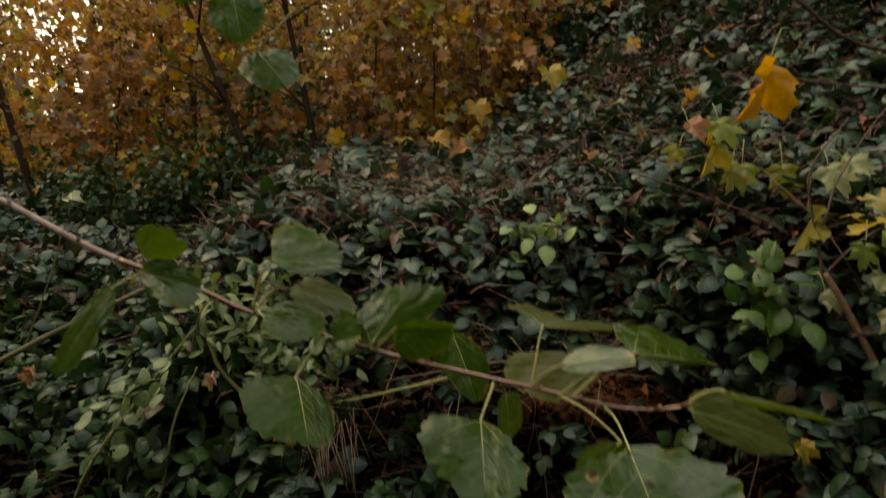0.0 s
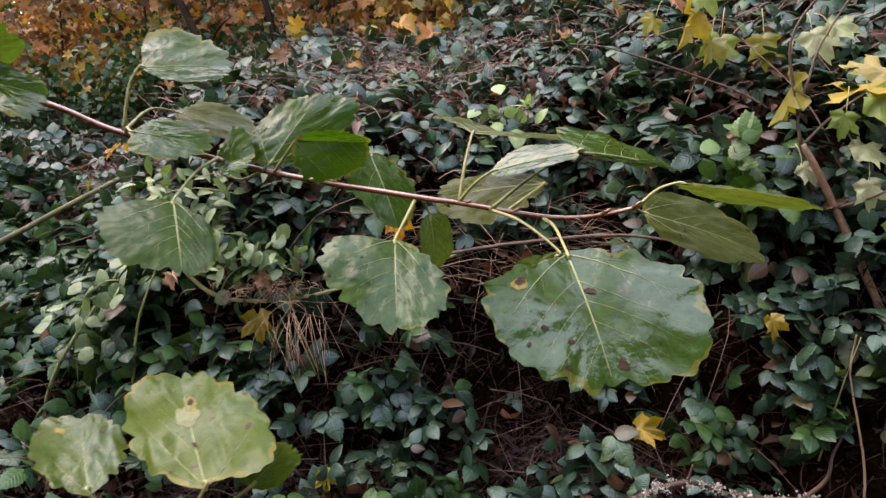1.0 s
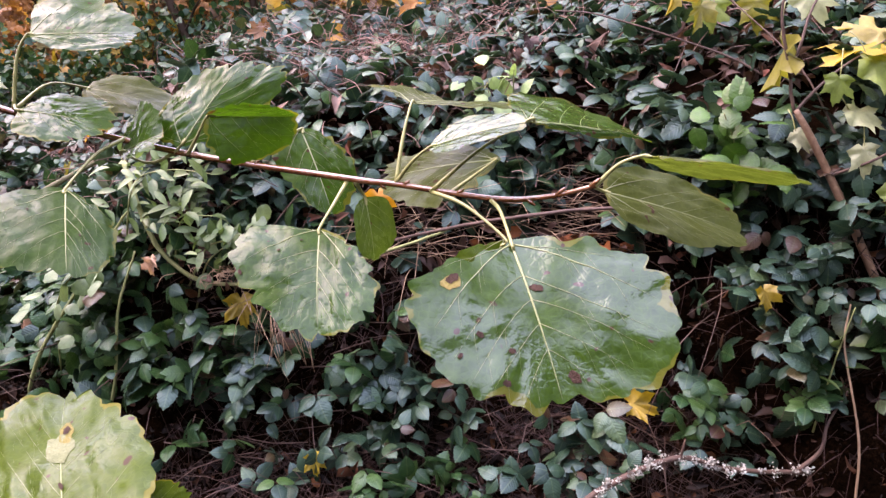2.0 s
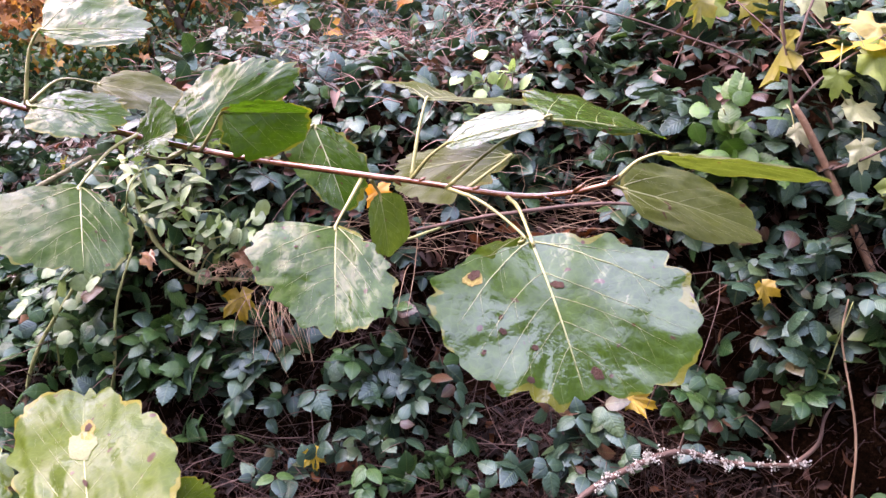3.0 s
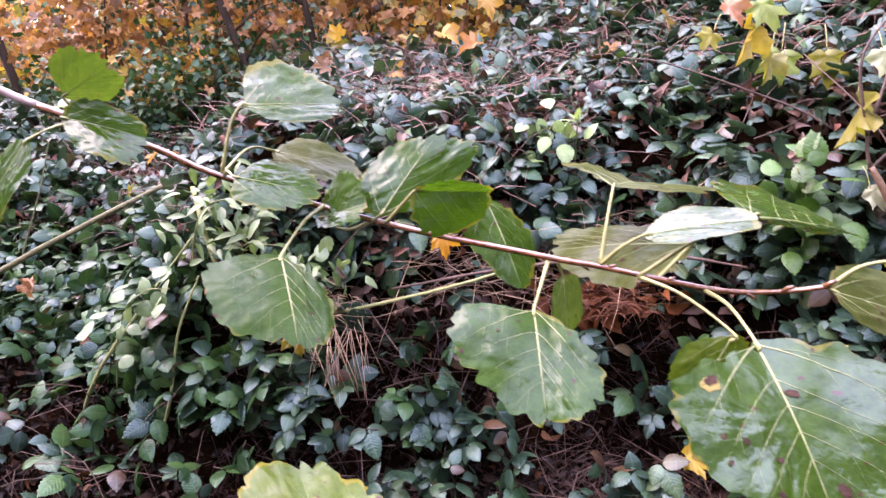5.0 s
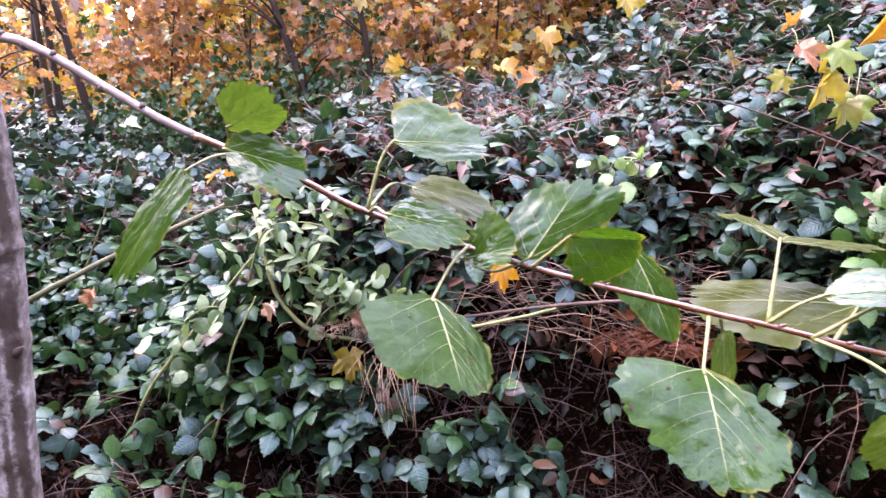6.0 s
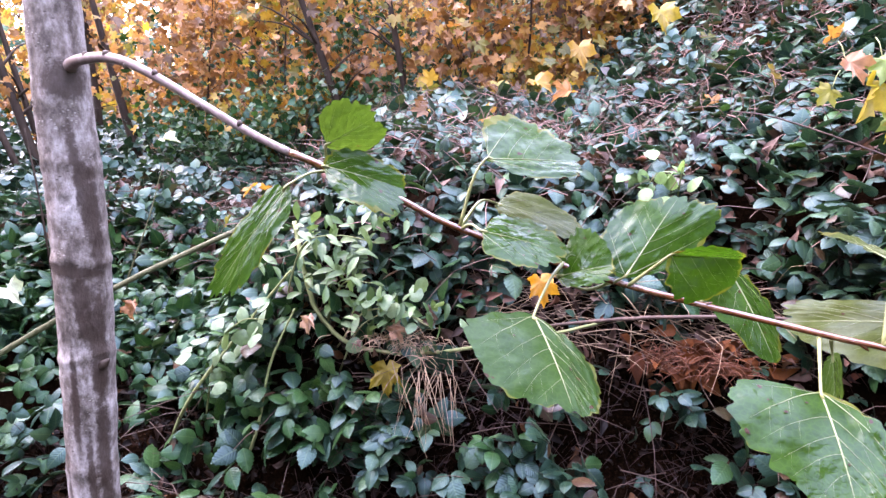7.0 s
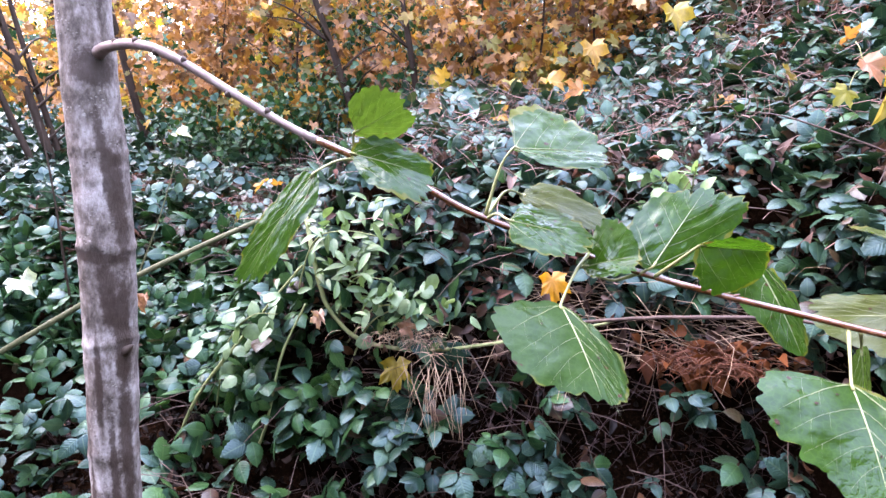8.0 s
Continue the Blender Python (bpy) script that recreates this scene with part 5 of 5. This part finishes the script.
stick("bramble_cane", [(-1.1, 2.15, -0.2), (-0.96, 2.08, 0.1), (-0.9, 2.08, 0.36), (-0.82, 2.1, 0.55)], [0.006, 0.005, 0.003], GREENCANE, "pale green bramble cane rising through the leaves", "cane", seed=6)
stick("fallen_stick", [(-0.2, 2.12, 0.50), (0.148, 2.08, 0.577), (0.4, 2.03, 0.62), (0.656, 2.0, 0.639), (0.85, 1.95, 0.62)], [0.004, 0.006, 0.006, 0.003], STEM, "weathered brown stick lying across the hollow", "stick", seed=7)
stick("lichen_stick", [(0.36, 1.5, -0.16), (0.478, 1.55, -0.042), (0.62, 1.58, 0.02), (0.756, 1.6, 0.044), (0.901, 1.62, -0.016), (1.144, 1.65, -0.063)], [0.009, 0.009, 0.007, 0.006], STEM, "dead stick crusted with grey lichen", "stick", seed=8,
      twigs=[([(1.1, 1.65, -0.06), (1.17, 1.66, 0.0), (1.193, 1.68, 0.071), (1.25, 1.7, 0.16)], 0.007), ([(0.75, 1.6, 0.045), (0.76, 1.6, 0.1)], 0.005)])
stick("thin_stem", [(-2.05, 2.6, 0.15), (-2.08, 2.6, 0.35), (-2.12, 2.6, 0.81), (-2.2, 2.65, 1.1)], [0.006, 0.005, 0.003], TREEBARK, "thin dark bare stem rising from the brambles", "stem", seed=12)
stick("pale_stalk", [(1.22, 1.7, 0.42), (1.22, 1.7, 0.303), (1.25, 1.67, 0.14), (1.273, 1.65, -0.006), (1.28, 1.64, -0.2)], [0.0025, 0.003, 0.0035], STRAW, "pale bleached plant stalk", "stalk", seed=9)
stick("grey_twig", [(0.55, 2.35, 1.22), (0.702, 2.3, 1.193), (1.032, 2.2, 1.068), (1.15, 2.15, 1.0)], [0.0022, 0.003, 0.0036], STEM, "thin grey-brown twig over the brambles", "twig", seed=10)

# lichen crust on the dead stick
rg = np.random.RandomState(31)
lichen_host = bpy.data.objects["lichen_stick"]
ln = spline([(0.36, 1.5, -0.16), (0.478, 1.55, -0.042), (0.62, 1.58, 0.02), (0.756, 1.6, 0.044), (0.901, 1.62, -0.016), (1.144, 1.65, -0.063)], 60)
n = 1500
tufts = rg.randint(0, 60, 42)
lump = ln[tufts] + rg.normal(0, 0.005, (42, 3)) + np.array((0, -0.003, 0.005))
pick_tuft = rg.randint(0, 42, n)
c = lump[pick_tuft] + rg.normal(0, 1, (n, 3)) * rg.uniform(0.002, 0.008, 42)[pick_tuft][:, None]
part_world("lichen", scatter_mesh("lichen", *OVATE, frames_from(rg.normal(0, 1, (n, 3)), rg.normal(0, 1, (n, 3))), c, rg.uniform(0.003, 0.009, n), LICHEN), lichen_host, "crusty grey lichen")


# ---------------------------------------------------------------- maple sapling with yellow leaves beside the bank
def fallen_leaf(at, axis, normal, size, material, label, name="maple_leaf", template=None, group="single leaves caught in the brambles"):
    v, f = template or MAPLE_LEAF
    R = Matrix([list(r) for r in frames_from(np.array([axis], float), np.array([normal], float))[0]]).to_4x4()
    ob = new(name, mesh_from(name, [Vector(p) * size for p in v], f, material))
    ob.matrix_basis = Matrix.Translation(at) @ R
    return tagged(ob, label, "leaf", group)


def leafy_part(at, axis, normal, size, material, parent, template=None, stalk=None):
    v, f = template or MAPLE_LEAF
    R = frames_from(np.array([axis], float), np.array([normal], float))[0]
    vv = [R @ (np.array(p) * size) + np.array(at) for p in v]
    leaf = part_world("leaf", mesh_from("leaf", vv, f, material, uvs=[(p[0], p[1]) for p in v]), parent)
    if stalk is not None:
        m = (np.array(stalk) + np.array(at)) / 2 + np.array((0, 0, 0.01))
        part_world("petiole", mesh_from("petiole", *tube(spline([stalk, m, at], 8), [0.0018, 0.0014], 5), PETIOLE), leaf)
    return leaf


msap = thing("maple_sapling", (1.62, 1.78, float(ground_height(1.62, 1.78))), "leaning brown maple sapling with yellow and green leaves", "sapling")
zb = float(ground_height(1.62, 1.78)) - 0.05
ln = spline([(1.62, 1.78, zb), (1.53, 1.79, 0.1), (1.403, 1.8, 0.351), (1.27, 1.83, 0.62), (1.15, 1.85, 0.84), (1.101, 1.86, 0.92)], 30)
part_world("trunk", mesh_from("trunk", *tube(ln, [0.015, 0.012, 0.0105, 0.008], 12), MAPLEBARK), msap)
TWIGS = [[(1.10, 1.86, 0.91), (1.085, 1.87, 1.0), (1.11, 1.88, 1.1), (1.142, 1.9, 1.184), (1.24, 1.93, 1.33), (1.32, 1.95, 1.42)],
         [(1.102, 1.86, 0.915), (1.16, 1.86, 0.98), (1.25, 1.88, 1.04), (1.42, 1.92, 1.12)],
         [(1.2, 1.84, 0.74), (1.28, 1.78, 0.79), (1.4, 1.75, 0.87)],
         [(1.085, 1.87, 1.0), (1.05, 1.88, 1.2), (1.16, 1.9, 1.36)]]
for q in TWIGS:
    part_world("twig", mesh_from("twig", *tube(spline(q, 16), [0.005, 0.002], 7), STEM), msap)
for at, ax, nm, sz, mt, flat in (
    ((1.38, 1.93, 1.075), (-0.95, -0.1, -0.06), (0.02, -0.06, 0.99), 0.17, YELLOW, 1), ((1.42, 2.0, 1.10), (-0.5, 0.4, 0.25), (0.1, -0.5, 0.8), 0.12, PALEGOLD, 1),
    ((1.063, 1.9, 1.10), (-0.08, -0.1, -0.95), (0.9, -0.42, 0.1), 0.115, OLIVEGOLD, 0), ((1.04, 2.30, 1.235), (-0.15, -0.3, -0.9), (0.0, -0.9, 0.4), 0.105, LEAFGREEN, 1),
    ((1.17, 2.28, 1.23), (0.1, -0.3, -0.9), (0.1, -0.85, 0.5), 0.10, OLIVEGOLD, 1), ((1.17, 2.0, 1.225), (0.25, -0.35, -0.5), (0.0, -0.75, 0.65), 0.095, PALELEAF, 1),
    ((1.23, 2.02, 1.24), (0.8, -0.3, -0.1), (0.0, -0.7, 0.7), 0.08, PALELEAF, 1), ((0.90, 2.25, 1.31), (-0.1, -0.4, -0.8), (0.6, -0.7, 0.3), 0.11, YELLOW, 0),
    ((0.83, 2.25, 1.37), (0.5, -0.3, -0.6), (-0.2, -0.8, 0.6), 0.075, DEADLEAF, 0), ((0.80, 2.24, 1.29), (-0.5, -0.3, -0.6), (0.2, -0.8, 0.5), 0.06, OLIVEGOLD, 1), ((0.93, 2.25, 1.38), (0.3, -0.3, -0.5), (0.1, -0.8, 0.6), 0.10, LEAFGREEN, 1),
    ((0.99, 2.26, 1.22), (-0.2, -0.3, -0.8), (0.1, -0.9, 0.3), 0.08, OLIVEGOLD, 0),
    ((1.205, 1.85, 1.005), (-0.2, -0.3, -0.9), (0.1, -0.8, 0.6), 0.068, LEAFGREEN, 1), ((1.24, 1.85, 0.915), (0.7, -0.3, -0.3), (0.0, -0.5, 0.85), 0.09, PALELEAF, 1),
    ((1.262, 1.8, 0.825), (0.1, -0.25, -0.95), (0.1, -0.95, 0.3), 0.075, PALELEAF, 1), ((1.27, 1.85, 1.05), (0.6, -0.3, -0.5), (0.0, -0.7, 0.7), 0.11, LEAFGREEN, 1),
    ((1.35, 1.84, 0.99), (0.4, -0.4, -0.5), (0.1, -0.7, 0.7), 0.10, LEAFGREEN, 1), ((0.925, 1.9, 1.50), (-0.38, -0.1, -0.92), (0.5, -0.85, 0.2), 0.15, ORANGE, 0),
    ((1.36, 1.8, 0.72), (0.2, -0.4, -0.8), (0.1, -0.8, 0.5), 0.09, LEAFGREEN, 1), ((1.46, 1.82, 0.86), (0.3, -0.4, -0.7), (0.1, -0.7, 0.6), 0.10, PALELEAF, 1),
    ((1.12, 1.88, 0.86), (0.5, -0.4, -0.7), (0.2, -0.8, 0.5), 0.06, PALELEAF, 1),
):
    leafy_part(at, ax, nm, sz, mt, msap, MAPLE_FINE if flat else MAPLE_CURLED, stalk=tuple(np.array(at) - 0.6 * sz * np.array(ax) + np.array((0.01, 0.02, 0.03))))
part_world("twig", mesh_from("twig", *tube(spline([(1.6, 1.9, 1.42), (1.1, 1.92, 1.46), (0.9, 1.93, 1.5)], 14), [0.004, 0.0016], 6), STEM), msap)
part_world("twig", mesh_from("twig", *tube(spline([(1.7, 1.7, 1.46), (1.059, 1.62, 1.495), (0.842, 1.6, 1.607), (0.7, 1.6, 1.68)], 14), [0.006, 0.004], 7), STEM), msap)
part_world("twig", mesh_from("twig", *tube(spline([(1.32, 1.86, 0.66), (1.2, 2.0, 1.0), (1.06, 2.2, 1.22)], 14), [0.004, 0.0016], 6), STEM), msap)

# ---------------------------------------------------------------- pale compound-leaved shoots in front of the thicket
def leafy_shoot(name, pts, leaves, size, material, label, template, seed, spread=0.06):
    rg = np.random.RandomState(seed)
    ob = thing(name, pts[0], label, "shoot", "pale shoots on the bank")
    ln = spline(pts, 30)
    part_world("stem", mesh_from("stem", *tube(ln, [0.0035, 0.0015], 6), GREENCANE), ob)
    for i in range(leaves):
        k = rg.uniform(0.25, 1.0)
        c = ln[int(k * 29)] + rg.normal(0, spread, 3) * np.array((1, 0.6, 0.8))
        ax = rg.normal(0, 0.7, 3) + np.array((0, -0.3, -0.1))
        leafy_part(c, ax, rg.normal(0, 0.35, 3) + np.array((0, -0.55, 0.75)), size * rg.uniform(0.75, 1.2), material, ob, template)
    return ob


leafy_shoot("rose_shoot", [(-1.2, 2.2, 0.1), (-1.1, 2.1, 0.38), (-1.0, 2.08, 0.5), (-0.9, 2.06, 0.52)], 22, 0.06, PALEGREEN, "pale green rounded compound leaves on a thin shoot", OVATE_FINE, 41, 0.055)
leafy_shoot("rose_shoot", [(-0.7, 2.2, 0.3), (-0.6, 2.1, 0.5), (-0.47, 2.05, 0.58), (-0.38, 2.02, 0.56)], 18, 0.06, PALEGREEN, "pale green rounded compound leaves on a thin shoot", OVATE_FINE, 42, 0.055)
leafy_shoot("privet_shoot", [(-0.9, 2.2, 0.5), (-0.8, 2.12, 0.75), (-0.68, 2.1, 0.8), (-0.55, 2.12, 0.78)], 80, 0.06, GREENERY, "fresh green narrow-leaved shoot spilling over the brambles", LANCE, 43, 0.085)
leafy_shoot("privet_shoot", [(-0.75, 2.2, 0.45), (-0.66, 2.1, 0.64), (-0.55, 2.07, 0.66)], 50, 0.06, GREENERY, "fresh green narrow-leaved shoot spilling over the brambles", LANCE, 44, 0.07)
leafy_shoot("privet_shoot", [(-0.7, 2.18, 0.4), (-0.58, 2.07, 0.56), (-0.46, 2.04, 0.58), (-0.36, 2.03, 0.54)], 40, 0.055, GREENERY, "fresh green narrow-leaved shoot spilling over the brambles", LANCE, 49, 0.06)
leafy_shoot("lime_shoot", [(0.3, 2.4, 0.85), (0.3, 2.33, 0.95), (0.33, 2.3, 1.02)], 9, 0.07, LIME, "bright lime-green young bramble leaves", BRAMBLE_LEAF, 45, 0.05)
leafy_shoot("lime_shoot", [(0.42, 2.4, 0.88), (0.41, 2.33, 0.98), (0.41, 2.31, 1.04)], 8, 0.07, LIME, "bright lime-green young bramble leaves", BRAMBLE_LEAF, 46, 0.04)
leafy_shoot("green_shoot", [(1.2, 1.75, 0.0), (1.2, 1.7, 0.25), (1.22, 1.68, 0.42)], 7, 0.1, GREENERY, "young green shoot with long leaves", LANCE, 47, 0.03)
leafy_shoot("green_shoot", [(1.02, 2.0, 0.55), (0.97, 1.9, 0.8), (0.91, 1.86, 0.92)], 34, 0.075, VIVID, "leafy shoot of bright green toothed leaves", BRAMBLE_LEAF, 48, 0.055)

# ---------------------------------------------------------------- single coloured leaves that stand out
for at, ax, nm, sz, mt, lb in (
    ((-0.034, 1.95, 0.735), (0.2, -0.4, -0.9), (0.1, -0.9, 0.4), 0.075, ORANGE, "curled orange maple leaf hanging in the brambles"),
    ((-0.51, 2.10, 0.385), (0.1, -0.3, -0.9), (0.1, -0.95, 0.2), 0.095, YELLOW, "yellow maple leaf hanging below the cane"),
    ((-1.443, 2.42, 0.15), (0.8, -0.2, 0.3), (0, -0.6, 0.8), 0.08, DEADLEAF, "pinkish-brown curled dead leaf"),
    ((-1.66, 2.5, 0.42), (0.1, -0.3, -0.9), (0.2, -0.9, 0.3), 0.08, DEADLEAF, "pinkish-brown curled dead leaf"),
    ((-0.767, 2.08, 0.535), (0.1, -0.3, -0.9), (0.2, -0.9, 0.3), 0.06, DEADLEAF, "pinkish-brown curled dead leaf"),
    ((-0.486, 2.06, 0.53), (0.5, -0.2, -0.6), (0.0, -0.8, 0.6), 0.07, DEADLEAF, "pinkish-brown curled dead leaf"),
    ((0.5, 2.55, 1.14), (0.0, -0.4, -0.8), (0.1, -0.9, 0.3), 0.06, REDSTEM, "dark red leaf among the brambles"),
    ((-0.076, 3.5, 1.38), (0.5, -0.4, -0.2), (0, -0.7, 0.7), 0.1, MAPLE, "orange maple leaf lying on the brambles"),
    ((0.1, 3.4, 1.33), (-0.5, -0.4, -0.2), (0, -0.7, 0.7), 0.1, MAPLE, "orange maple leaf lying on the brambles"),
    ((0.161, 4.0, 1.62), (0.2, -0.4, -0.7), (0, -0.9, 0.4), 0.13, MAPLE, "orange maple leaf lying on the brambles"),
    ((0.62, 4.2, 1.85), (0.2, -0.4, -0.7), (0, -0.9, 0.4), 0.15, YELLOW, "yellow maple leaf lying on the brambles"),
    ((-0.277, 1.85, -0.05), (0.1, -0.4, -0.7), (0.1, -0.9, 0.4), 0.06, YELLOW, "yellow-green leaf at the foot of the bank"),
    ((-0.159, 1.83, -0.12), (0.1, -0.4, 0.5), (0.0, -0.8, 0.6), 0.075, RUST, "rust-brown dead leaf at the foot of the bank"),
    ((0.681, 1.85, 0.07), (0.8, -0.3, -0.2), (0.0, -0.8, 0.6), 0.085, YELLOW, "orange-yellow leaf in the hollow"),
    ((1.021, 1.78, 0.45), (0.1, -0.4, -0.8), (0.0, -0.9, 0.4), 0.06, YELLOW, "small bright yellow fallen leaf"),
    ((-2.039, 2.3, 0.50), (0.6, -0.4, -0.2), (0.0, -0.7, 0.7), 0.1, WHITISH, "pale whitish-green leaf on the brambles"),
    ((-2.375, 4.0, 1.02), (0.9, -0.1, 0.1), (0.0, -0.5, 0.85), 0.09, WHITISH, "pale leaf catching the light"),
):
    fallen_leaf(at, ax, nm, sz, mt, lb, template=MAPLE_CRUMPLED if mt is DEADLEAF else MAPLE_CURLED)

# dry grass tuft and rusty bracken in the hollow
def tuft(name, at, n, length, fall, material, label, seed, spread=(0.05, 0.03), r=0.0012):
    rg = np.random.RandomState(seed)
    ob = thing(name, at, label, "plant")
    pieces = []
    for i in range(n):
        s = np.array(at) + rg.normal(0, 1, 3) * np.array((spread[0], spread[1], 0.02))
        l = length * rg.uniform(0.5, 1.1)
        d = np.array((rg.normal(0, 0.35), rg.normal(-0.25, 0.2), -fall)) * l
        pieces.append(tube(spline([s, s + d * 0.5 + np.array((0, -0.02, 0.02)), s + d], 6), [r, r * 0.4], 4, False))
    tagged(part_world("tangle", mesh_from("tangle", *joined(pieces), material), ob), kind="stuff")
    return ob


tuft("dry_grass_tuft", (-0.37, 2.02, 0.40), 34, 0.2, 1.0, STRAW, "hanging tuft of dry straw-coloured grass", 51)
tuft("dry_grass_tuft", (-0.45, 2.06, 0.48), 150, 0.12, 0.2, STRAW, "nest of dry straw-coloured stems", 52, (0.09, 0.04))
tuft("dead_bracken", (0.47, 2.2, 0.44), 260, 0.14, 0.15, RUST, "rusty orange dead bracken in the dark hollow", 53, (0.09, 0.05), 0.002)

rg = np.random.RandomState(57)
n = 70
c = np.array((0.50, 2.2, 0.43)) + rg.normal(0, 1, (n, 3)) * np.array((0.1, 0.03, 0.035))
tagged(part_world("dead_fronds", scatter_mesh("dead_fronds", *CURLED, frames_from(rg.normal(0, 1, (n, 3)) + np.array((0.6, 0, 0)), rg.normal(0, 0.5, (n, 3)) + np.array((0, -0.7, 0.6))), c, rg.uniform(0.04, 0.1, n), RUSTLEAF), bpy.data.objects["dead_bracken"]), kind="stuff")

# ---------------------------------------------------------------- single bramble leaflets of the thicket
leaflet_mesh = mesh_from("bramble_leaf", *BRAMBLE_LEAF, BRAMBLE, uvs=[(p[0], p[1]) for p in BRAMBLE_LEAF[0]])
back = parent_world(thicket).inverted()
for R, T, S in single_leaflets:
    ob = new("bramble_leaf", leaflet_mesh)
    ob.parent = thicket
    ob.matrix_basis = back @ Matrix.Translation(T) @ Matrix([list(r) for r in R]).to_4x4() @ Matrix.Scale(float(S), 4)
